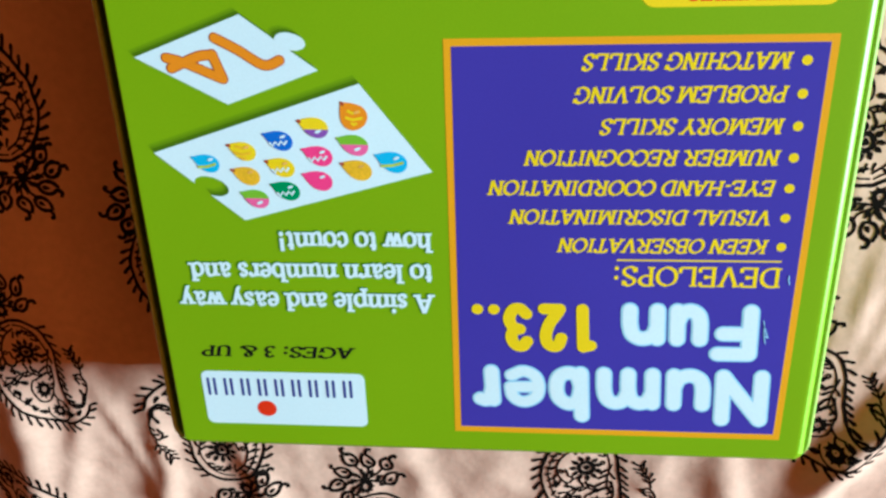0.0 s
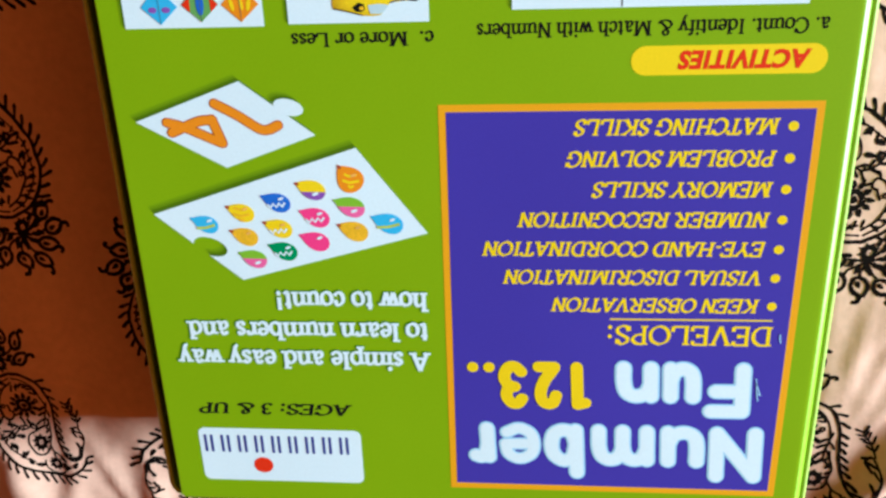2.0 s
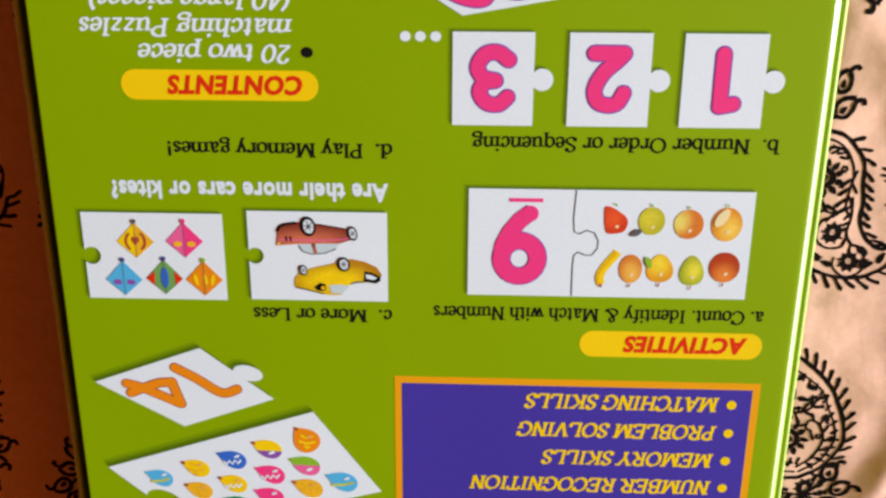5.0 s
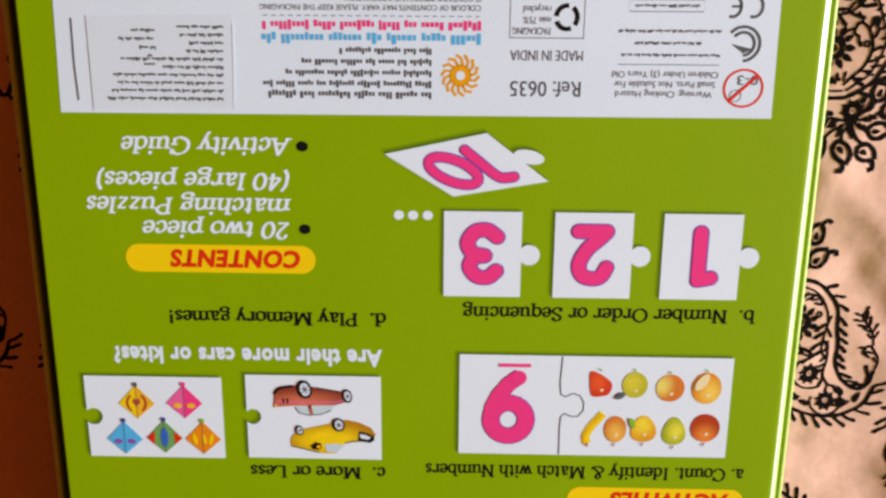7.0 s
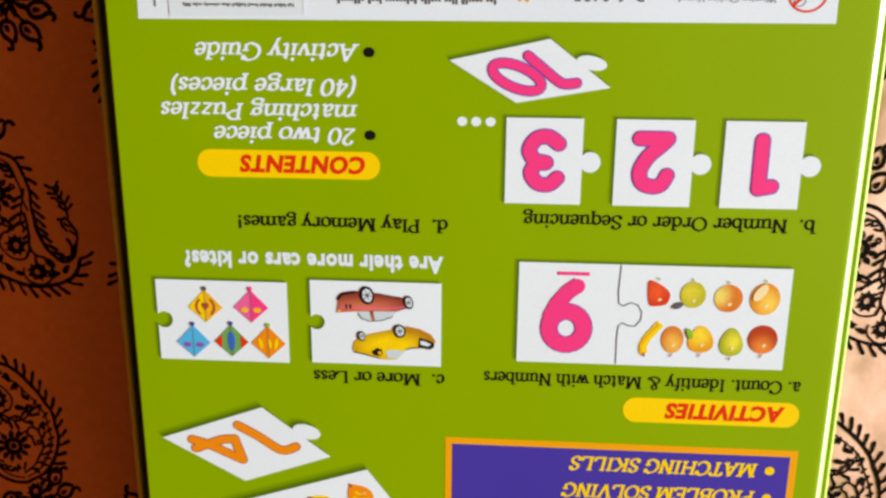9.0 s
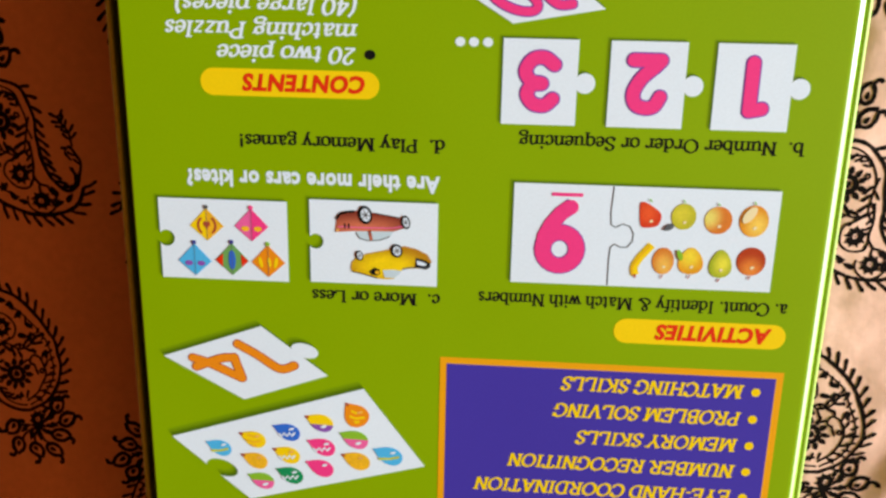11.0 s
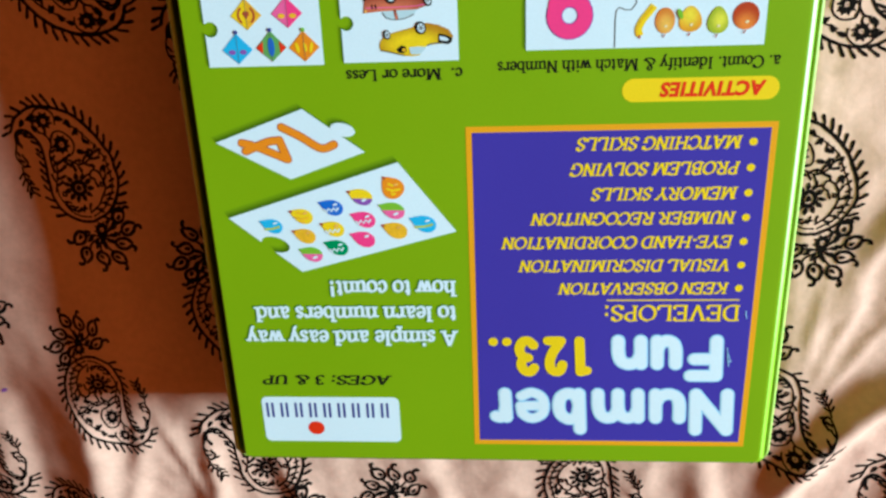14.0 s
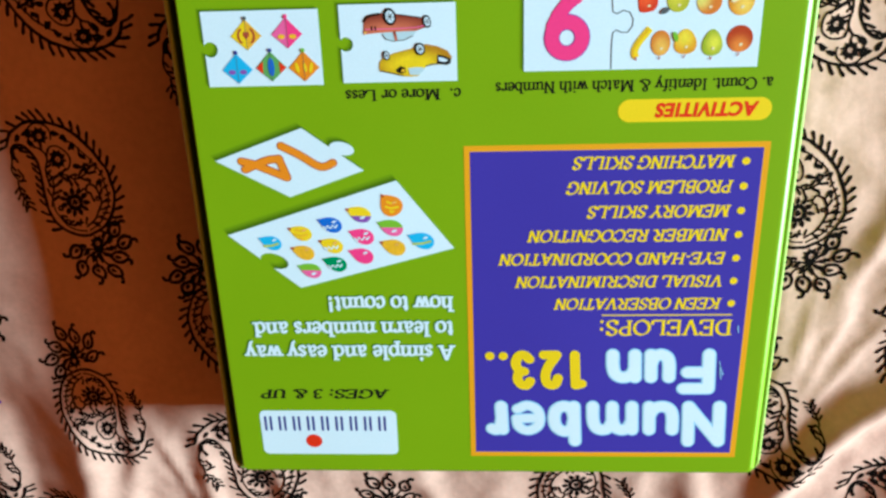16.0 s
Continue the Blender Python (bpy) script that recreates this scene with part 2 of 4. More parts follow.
def cloth_z(x, y):
    p = Vector((x, y, 0.0))
    z = 0.0030 * noise.noise(p * 9.0) + 0.0011 * noise.noise(p * 28.0 + Vector((3, 1, 0))) + 0.0006 * noise.noise(p * 75.0)
    z += 0.0021 * (0.5 - abs(noise.noise(p * 34.0 + Vector((0, 7, 2))))) + 0.0008 * (0.5 - abs(noise.noise(p * 80.0)))
    for c in CREASES:
        z += fold(x, y, *c)
    def soft(v):
        v = max(0.0, min(1.0, v))
        return v * v * (3 - 2 * v)
    z += 0.0034 * soft((x - 0.238) / 0.030) * soft((y + 0.035) / 0.06) * soft((0.150 - y) / 0.05) * soft((0.42 - x) / 0.09)
    z -= 0.0075 * soft((x - 0.283) / 0.030) * soft((y - 0.105) / 0.035) * soft((0.34 - y) / 0.1) * soft((0.50 - x) / 0.12)
    under = max(0.0, min(1.0, (0.105 - max(abs(x - 0.089) - 0.012, 0.0)) / 0.02)) * max(0.0, min(1.0, (0.150 - abs(y + 0.013)) / 0.02))
    return z * (1 - under) - 0.0035 * under


def spaced(lo, hi, core_lo, core_hi, fine, coarse):
    a = list(np.arange(lo, core_lo, coarse)) + list(np.arange(core_lo, core_hi, fine)) + list(np.arange(core_hi, hi + coarse / 2, coarse))
    return a


xs, ys = spaced(-0.75, 0.95, -0.16, 0.38, 0.0022, 0.02), spaced(-0.95, 0.85, -0.24, 0.30, 0.0022, 0.02)
nx, ny = len(xs), len(ys)
verts = [(x, y, cloth_z(x, y)) for y in ys for x in xs]
faces = [(j * nx + i, j * nx + i + 1, (j + 1) * nx + i + 1, (j + 1) * nx + i) for j in range(ny - 1) for i in range(nx - 1)]
sheet_mesh = bpy.data.meshes.new("bed_sheet")
sheet_mesh.from_pydata(verts, [], faces)
sheet_mesh.polygons.foreach_set("use_smooth", [True] * len(faces))
sheet_mesh.materials.append(COTTON)
sheet = tagged(new("bed_sheet", sheet_mesh), "peach cotton bed sheet, crumpled, block-printed with black paisley motifs", "bed sheet")
thick = sheet.modifiers.new("cloth", "SOLIDIFY")
thick.thickness, thick.offset = 0.0005, -1.0

bm = block(bmesh.new(), (-0.75, -0.95, -0.30), (0.95, 0.85, -0.0165), 0.004, 2)
tagged(part("mattress", bm, TICKING, None), "plain pale mattress under the printed sheet", "mattress")
bm = block(bmesh.new(), (-0.75, -0.95, FLOOR_Z), (0.95, 0.85, -0.30), 0.004, 2)
tagged(part("bed", bm, FRAME, None), "plain wooden bed standing on the floor", "bed")


# strokes of the printed motif: centimetres, x to the right and y down as the print is seen from its head
def smooth_line(points, steps=6):
    pts = [Vector((*p, 0)) for p in points]
    pts = [2 * pts[0] - pts[1]] + pts + [2 * pts[-1] - pts[-2]]
    out = []
    for i in range(1, len(pts) - 2):
        a, b, c, d = pts[i - 1:i + 3]
        for k in range(steps):
            t = k / steps
            out.append(0.5 * (2 * b + (c - a) * t + (2 * a - 5 * b + 4 * c - d) * t * t + (3 * b - a - 3 * c + d) * t ** 3))
    return out + [pts[-2]]


def ribbon(shapes, line, width, taper=0.0):
    """A stroke: a strip of quads along a line."""
    left, right = [], []
    n = len(line)
    for i, p in enumerate(line):
        d = (line[min(i + 1, n - 1)] - line[max(i - 1, 0)])
        d = d.normalized() if d.length > 1e-9 else Vector((1, 0, 0))
        s = Vector((-d.y, d.x, 0)) * width / 2 * (1 - taper * i / max(n - 1, 1)) * random.uniform(0.84, 1.10)
        left.append(p + s)
        right.append(p - s)
    shapes.append(("strip", left, right))


def blob(shapes, x, y, rx, ry, angle, lobes=0, depth=0.0, n=14):
    """A filled leaf, drop or toothed disc."""
    c, s = math.cos(angle), math.sin(angle)
    ring = []
    for i in range(n):
        a = 2 * math.pi * i / n
        r = 1 + (depth * (1 if i % 2 else -1) if lobes else 0)
        px, py = rx * r * math.cos(a), ry * r * math.sin(a) * (1 - 0.45 * math.cos(a) if not lobes else 1)
        ring.append(Vector((x + px * c - py * s, y + px * s + py * c, 0)))
    shapes.append(("disc", Vector((x, y, 0)), ring))


def ring_line(x, y, r, n=14, a0=0.0, a1=2 * math.pi):
    return [Vector((x + r * math.cos(a0 + (a1 - a0) * i / n), y + r * math.sin(a0 + (a1 - a0) * i / n), 0)) for i in range(n + 1)]


def rosette(shapes, x, y, r, petals):
    ribbon(shapes, ring_line(x, y, r * 0.54), r * 0.56)
    blob(shapes, x, y, r * 0.09, r * 0.09, 0.0, n=6)
    for k in range(petals):
        a = 2 * math.pi * k / petals + 0.2
        blob(shapes, x + r * 0.84 * math.cos(a), y + r * 0.84 * math.sin(a), r * 0.20, r * 0.13, a, n=7)


def fringe(shapes, line, gap, size, side, lean):
    """Small leaves along a line."""
    run = 0.0
    for a, b in zip(line, line[1:]):
        run += (b - a).length
        if run >= gap:
            run = 0.0
            d = (b - a).normalized()
            ang = math.atan2(d.y, d.x) + side * lean
            s = size * random.uniform(0.85, 1.15)
            o = Vector((math.cos(ang), math.sin(ang), 0))
            tip = b + o * s + d * s * random.uniform(0.05, 0.2)
            ribbon(shapes, [b, b + o * s * 0.5, tip], 0.10 if size > 0.3 else 0.08, -0.35)
            blob(shapes, tip.x, tip.y, 0.085 if size > 0.3 else 0.06, 0.07 if size > 0.3 else 0.05, ang, n=7)


def drop(shapes, x, y, size, ang):
    """A small hooked drop with a seed in it."""
    c, s = math.cos(ang), math.sin(ang)
    pts = [(-0.55, 0.0), (-0.2, 0.32), (0.25, 0.34), (0.5, 0.05), (0.3, -0.28), (-0.1, -0.3), (-0.45, -0.12), (-0.72, -0.30), (-0.62, -0.5)]
    line = smooth_line([(x + size * (px * c - py * s), y + size * (px * s + py * c)) for px, py in pts], 4)
    ribbon(shapes, line, 0.15)
    blob(shapes, x + size * 0.12 * c, y + size * 0.12 * s, size * 0.2, size * 0.12, ang + math.pi, n=9)


def paisley():
    s = []
    outer = smooth_line([(0.45, 1.42), (1.20, 0.98), (1.70, 0.0), (1.60, -1.05), (1.05, -2.05), (0.25, -2.80), (-0.75, -3.20), (-1.70, -3.15), (-2.40, -2.75), (-2.70, -2.15)])
    inner = smooth_line([(0.45, 1.42), (-0.15, 1.40), (-0.80, 1.08), (-1.15, 0.45), (-1.25, -0.45), (-1.35, -1.35), (-1.65, -2.00), (-2.10, -2.30), (-2.45, -2.10), (-2.55, -1.65)])
    ribbon(s, outer, 0.13)
    ribbon(s, inner, 0.13)
    ribbon(s, smooth_line([(0.45, 1.22), (1.05, 0.78), (1.42, 0.0), (1.32, -0.85), (0.90, -1.70), (0.30, -2.30), (-0.30, -2.60)]), 0.07)
    ribbon(s, smooth_line([(0.35, 1.22), (-0.10, 1.18), (-0.58, 0.90), (-0.85, 0.40), (-0.92, -0.10)]), 0.07)
    fringe(s, outer, 0.30, 0.42, 1, 0.85)
    fringe(s, inner[8:], 0.28, 0.36, -1, 0.85)
    # hooked tip with its sprig
    sprig = smooth_line([(-2.55, -1.75), (-2.62, -1.20), (-2.35, -0.75), (-2.15, -0.95), (-2.30, -1.15)])
    ribbon(s, sprig, 0.09)
    stem = smooth_line([(-2.45, -0.75), (-2.35, -0.30), (-2.10, 0.05), (-2.0, 0.30)])
    ribbon(s, stem, 0.08)
    fringe(s, stem, 0.16, 0.26, 1, 0.9)
    fringe(s, stem, 0.16, 0.26, -1, 0.9)
    fringe(s, sprig, 0.30, 0.26, -1, 1.0)
    # inside: large flower, two rosettes, vines and leaves
    ribbon(s, ring_line(0, 0, 0.27), 0.20)
    blob(s, 0, 0, 0.13, 0.13, 0.4, n=8)
    for k in range(11):
        a = 2 * math.pi * k / 11
        blob(s, 0.50 * math.cos(a), 0.50 * math.sin(a), 0.15, 0.10, a, n=8)
    rosette(s, -1.15, -2.68, 0.36, 9)
    rosette(s, -0.50, -1.75, 0.38, 9)
    ribbon(s, ring_line(-1.15, -2.68, 0.50, 14, 2.6, 6.6), 0.08)
    ribbon(s, smooth_line([(-0.98, -1.60), (-0.85, -2.15), (-0.35, -2.25), (0.0, -1.85), (-0.05, -1.40), (-0.45, -1.20)]), 0.08)
    vine = smooth_line([(-1.0, 0.2), (-0.80, -0.55), (-0.75, -1.0), (-0.35, -1.1), (0.15, -0.95), (0.55, -1.15), (0.75, -1.5)])
    ribbon(s, vine, 0.08)
    fringe(s, vine, 0.26, 0.34, 1, 0.9)
    fringe(s, vine, 0.34, 0.30, -1, 0.9)
    swirl = smooth_line([(0.35, 1.05), (0.80, 0.65), (1.10, 0.05), (0.95, -0.55), (0.65, -0.72), (0.52, -0.45), (0.72, -0.32)])
    ribbon(s, swirl, 0.09)
    fringe(s, swirl, 0.26, 0.26, 1, 0.9)
    ribbon(s, smooth_line([(-0.70, 0.55), (-0.55, 0.85), (-0.15, 0.98), (0.25, 0.85)]), 0.10)
    fringe(s, smooth_line([(-0.75, 0.3), (-0.60, 0.80), (-0.15, 1.05), (0.35, 0.95)]), 0.2, 0.26, -1, 1.2)
    for x, y, a in ((0.55, -1.85, 0.6), (0.15, -2.25, 2.4), (-0.45, -2.75, 0.3), (-1.75, -2.75, 2.8), (-2.15, -2.55, 2.2), (-1.6, -2.35, 1.0), (1.15, -0.75, 1.4), (0.3, -1.45, 0.2), (-0.1, -2.55, 0.9)):
        blob(s, x, y, 0.20, 0.10, a, n=9)
    rim = smooth_line([(0.40, 1.10), (0.98, 0.70), (1.28, 0.0), (1.20, -0.80), (0.80, -1.55), (0.20, -2.12)])
    fringe(s, rim, 0.24, 0.22, 1, 1.2)
    hook = smooth_line([(-0.95, -0.6), (-1.05, -1.3), (-0.95, -1.75), (-1.15, -2.1), (-1.45, -2.2)])
    ribbon(s, hook, 0.09)
    fringe(s, hook, 0.22, 0.24, 1, 1.0)
    for x, y, r in ((0.62, -1.42, 0.20), (0.95, -0.15, 0.13), (-0.62, 0.25, 0.14), (0.25, -1.05, 0.14), (-1.62, -2.75, 0.2)):
        rosette(s, x, y, r, 6)
    # the crown of drops
    rosette(s, 0.72, 1.80, 0.36, 9)
    for k, ang in enumerate((-0.70, -0.08, 0.55, 1.12, 1.68, 2.26, 2.86)):
        far = 1.06 + 0.14 * (k % 2) + (0.16 if 1.0 < ang < 2.5 else 0.0)
        x, y = 0.70 + far * math.cos(ang), 1.86 + far * math.sin(ang)
        ribbon(s, smooth_line([(0.72, 2.10), (0.72 + 0.5 * far * math.cos(ang + 0.15), 1.95 + 0.5 * far * math.sin(ang + 0.15)), (x - 0.3 * math.cos(ang), y - 0.3 * math.sin(ang))], 4), 0.10)
        drop(s, x, y, 0.68, ang + 2.6)
        for d, turn in ((0.66, 0.26), (0.52, -0.18)):
            blob(s, 0.70 + d * math.cos(ang + turn), 1.86 + d * math.sin(ang + turn), 0.17, 0.085, ang + turn * 1.5, n=8)
    return s


def print_motif(cx, cy, flip, turn=0.0, squeeze=1.0):
    """One motif, laid onto the sheet with its flower at cx, cy (cm); squeeze: narrower where the cloth is gathered."""
    verts, faces = [], []
    ct, st = math.cos(radians(turn)), math.sin(radians(turn))

    def put(p):
        ix, iy = (p.x * ct - p.y * st) * squeeze, p.x * st + p.y * ct
        x, y = (cx + ix, cy - iy) if flip else (cx - ix, cy + iy)
        wob = Vector((x * 1.7, y * 1.7, 0.3))
        x, y = (x + 0.06 * noise.noise(wob)) / 100, (y + 0.06 * noise.noise(wob + Vector((9, 0, 0)))) / 100
        verts.append((x, y, cloth_z(x, y) + 0.00016))
        return len(verts) - 1

    for shape in paisley():
        if shape[0] == "strip":
            a, b = [put(p) for p in shape[1]], [put(p) for p in shape[2]]
            faces.extend((a[i], a[i + 1], b[i + 1], b[i]) for i in range(len(a) - 1))
        else:
            c, r = put(shape[1]), [put(p) for p in shape[2]]
            faces.extend((c, r[i], r[(i + 1) % len(r)]) for i in range(len(r)))
    me = bpy.data.meshes.new("printed_paisley")
    me.from_pydata(verts, [], faces)
    me.materials.append(INK)
    ob = new("printed_paisley", me)
    ob.parent = sheet
    return ob


ribbon_shapes = []
blob(ribbon_shapes, 0.0, 0.0, 0.16, 0.10, 0.5, n=10)
bm = bmesh.new()
ring = [bm.verts.new((0.3130 + p.x / 100, 0.1318 + p.y / 100, cloth_z(0.3130 + p.x / 100, 0.1318 + p.y / 100) + 0.0004)) for p in ribbon_shapes[0][2]]
bm.faces.new(ring)
part("ink_spot", bm, PURPLE, sheet, "small purple ink spot")
# place in cm and turn in degrees of each motif
UPRIGHT = [(25.5, 3.4, 3), (-2.9, 4.4, 0), (-2.9, -13.0, 0), (19.6, 17.1, -3), (18.6, -0.6, 0), (-9.2, 19.3, 0), (31.8, 6.8, 0), (27.9, 21.6, 0),
           (-1.8, 22.2, 0), (24.6, -14.0, 0), (-8.8, 1.2, 0), (19.0, -17.6, 0), (-9.0, -16.2, 0)]
TURNED = [(25.15, -5.7, 0), (-2.9, -4.5, 0), (-2.35, 13.2, 0), (26.55, 12.5, 7), (20.1, 8.6, 0), (33.9, 15.9, 0), (13.2, 20.4, 0), (5.3, 17.3, 0),
          (19.4, -9.8, 0), (-8.9, 10.3, 0), (-8.9, -7.3, 0)]
for x, y, turn_ in UPRIGHT:
    print_motif(x, y, False, turn_, 0.9 if x > 25 and y < 6 else 1.0)
for x, y, turn_ in TURNED:
    print_motif(x, y, True, turn_, 0.82 if 26 < x < 27 and y > 10 else 1.0)


# ---- the puzzle box: a tray lying upside down in its lid, print in centimetres ----
BOX_TOP = 0.05
X0, X1, Y0, Y1 = -0.0082, 0.1868, -0.156, 0.1296
LAYER = 0.00005
box = tagged(new("puzzle_box"), "glossy green cardboard puzzle box lying face down on a sheet", "puzzle box")


def loop(bm, inset, z, r, n=5):
    """A rounded rectangle of vertices round the box, inset from its outline."""
    out = []
    x0, x1, y0, y1 = X0 + inset, (X1 - inset * 0.3 if inset >= 0 else X1 - inset + 0.0021), Y0 + inset * 0.6, Y1 - inset * 0.6
    r = max(r - inset, 0.0006)
    for cx, cy, a0 in ((x1 - r, y1 - r, 0), (x0 + r, y1 - r, 90), (x0 + r, y0 + r, 180), (x1 - r, y0 + r, 270)):
        for i in range(n):
            a = radians(a0 + 90 * i / (n - 1))
            out.append(bm.verts.new((cx + r * math.cos(a), cy + r * math.sin(a), z)))
    return out


def lofted(profile, r, cap_first=True, cap_last=True):
    """Stacked loops (inset, height) joined into one skin."""
    bm = bmesh.new()
    rings = [loop(bm, inset, z, r) for inset, z in profile]
    n = len(rings[0])
    for a, b in zip(rings, rings[1:]):
        for i in range(n):
            bm.faces.new((a[i], a[(i + 1) % n], b[(i + 1) % n], b[i]))
    if cap_first:
        bm.faces.new(rings[0][::-1])
    if cap_last:
        bm.faces.new(rings[-1])
    bmesh.ops.recalc_face_normals(bm, faces=bm.faces)
    return bm


# the tray's back rolls softly over into its sides
TRAY = [(0.0, -0.0005), (0.0, 0.030), (0.0, BOX_TOP - 0.0018), (0.0001, BOX_TOP - 0.0012), (0.0004, BOX_TOP - 0.0008), (0.0008, BOX_TOP - 0.00056),
        (0.0014, BOX_TOP - 0.00028), (0.0020, BOX_TOP - 0.00006), (0.0025, BOX_TOP), (0.0032, BOX_TOP), (0.0060, BOX_TOP)]
tray = part("tray", lofted(TRAY, 0.0035), GREEN, box, "glossy green printed tray with soft bright edges", smooth=True)
for p in tray.data.polygons:
    p.use_smooth = p.area < 0.01
# strip on the chamfer that carries the edge's painted highlight
bm = bmesh.new()
rows = [[bm.verts.new((X0 + inset, Y0 + 0.003 + (Y1 - Y0 - 0.006) * i / 40, z)) for i in range(41)]
        for inset, z in ((0.0007, BOX_TOP - 0.00054), (0.0010, BOX_TOP - 0.00040), (0.0014, BOX_TOP - 0.00021), (0.0019, BOX_TOP - 0.00003))]
for low, high in zip(rows, rows[1:]):
    for i in range(40):
        bm.faces.new((low[i + 1], low[i], high[i], high[i + 1]))
part("edge_glint", bm, EDGEGLINT, tray, "pale highlight painted along the edge", smooth=True)
LID = [(-0.0010, 0.002), (-0.0010, BOX_TOP - 0.0046), (-0.0013, BOX_TOP - 0.0042), (-0.0023, BOX_TOP - 0.0042), (-0.0027, BOX_TOP - 0.0047), (-0.0028, -0.003)]
lid = part("lid", lofted(LID, 0.0030), LIDGREEN, box, "green cardboard lid with a pale cut rim")
RIM = [(-0.0012, BOX_TOP - 0.0044), (-0.0012, BOX_TOP - 0.0037), (-0.0015, BOX_TOP - 0.0034), (-0.0020, BOX_TOP - 0.0034), (-0.0025, BOX_TOP - 0.0039), (-0.0025, BOX_TOP - 0.0046)]
part("rim", lofted(RIM, 0.0030, False, False), EDGE, lid, "pale cut cardboard rim", smooth=True)


def level(k):
    return BOX_TOP + LAYER * k


def flat(name, outline, material, parent, k, label="", holes=()):
    """A printed patch: one outline in cm."""
    bm = bmesh.new()
    vs = [bm.verts.new((x / 100, y / 100, level(k))) for x, y in outline]
    f = bm.faces.new(vs)
    f.normal_update()
    if f.normal.z < 0:
        f.normal_flip()
    bmesh.ops.triangulate(bm, faces=[f])
    return part(name, bm, material, parent, label)


def ellipse(x, y, rx, ry, turn=0.0, n=22, a0=0.0, a1=360.0):
    c, s = math.cos(radians(turn)), math.sin(radians(turn))
    out = []
    for i in range(n if a1 - a0 >= 359.9 else n + 1):
        a = radians(a0 + (a1 - a0) * i / n)
        px, py = rx * math.cos(a), ry * math.sin(a)
        out.append((x + px * c - py * s, y + px * s + py * c))
    return out


def rounded(x0, y0, x1, y1, r, n=6):
    out = []
    for cx, cy, a0 in ((x1 - r, y1 - r, 0), (x0 + r, y1 - r, 90), (x0 + r, y0 + r, 180), (x1 - r, y0 + r, 270)):
        out += [(cx + r * math.cos(radians(a0 + 90 * i / n)), cy + r * math.sin(radians(a0 + 90 * i / n))) for i in range(n + 1)]
    return out


def stroke(name, points, width, material, parent, k, closed=False, label=""):
    """A printed line in cm."""
    pts = [Vector((x, y, 0)) for x, y in points]
    n = len(pts)
    bm = bmesh.new()
    pairs = []
    for i, p in enumerate(pts):
        a, b = (pts[i - 1], pts[(i + 1) % n]) if closed else (pts[max(i - 1, 0)], pts[min(i + 1, n - 1)])
        d = (b - a).normalized()
        s = Vector((-d.y, d.x, 0)) * width / 2
        pairs.append([bm.verts.new(((p + q) / 100).to_tuple()[:2] + (level(k),)) for q in (s, -s)])
    for i in range(n if closed else n - 1):
        a, b = pairs[i], pairs[(i + 1) % n]
        f = bm.faces.new((a[1], b[1], b[0], a[0]))
        f.normal_update()
        if f.normal.z < 0:
            f.normal_flip()
    return part(name, bm, material, parent, label)


def letters(name, words, x0, x1, base, cap, material, parent, k, slant=0.0, bold=0.0, label=""):
    """A line of type from x0 to x1 on its base line, with capitals of that height (cm)."""
    cu = bpy.data.curves.new(name, "FONT")
    cu.body, cu.size, cu.resolution_u, cu.space_character = words, 1.0, 3, 1 + 2.2 * bold
    cu.bevel_depth, cu.bevel_resolution = bold, 1
    tmp = new(name, cu)
    dg = bpy.context.evaluated_depsgraph_get()
    dg.update()
    me = bpy.data.meshes.new_from_object(tmp.evaluated_get(dg))
    bpy.data.objects.remove(tmp)
    bpy.data.curves.remove(cu)
    bm = bmesh.new()
    bm.from_mesh(me)
    bpy.data.meshes.remove(me)
    if bold:
        bmesh.ops.delete(bm, geom=[f for f in bm.faces if f.calc_center_median().z < bold * 0.1], context="FACES")
        bmesh.ops.remove_doubles(bm, verts=bm.verts, dist=1e-4)
    lo, hi = min(v.co.x for v in bm.verts), max(v.co.x for v in bm.verts)
    sy, sx = cap / 0.685, (x1 - x0) / (hi - lo)
    for v in bm.verts:
        x, y = x0 + (v.co.x - lo) * sx + slant * v.co.y * sy, base + v.co.y * sy
        v.co = (x / 100, y / 100, level(k) + v.co.z * sy / 100 * 0.02)
    for f in bm.faces:
        f.normal_update()
        if f.normal.z < 0:
            f.normal_flip()
    return part(name, bm, material, parent, label)


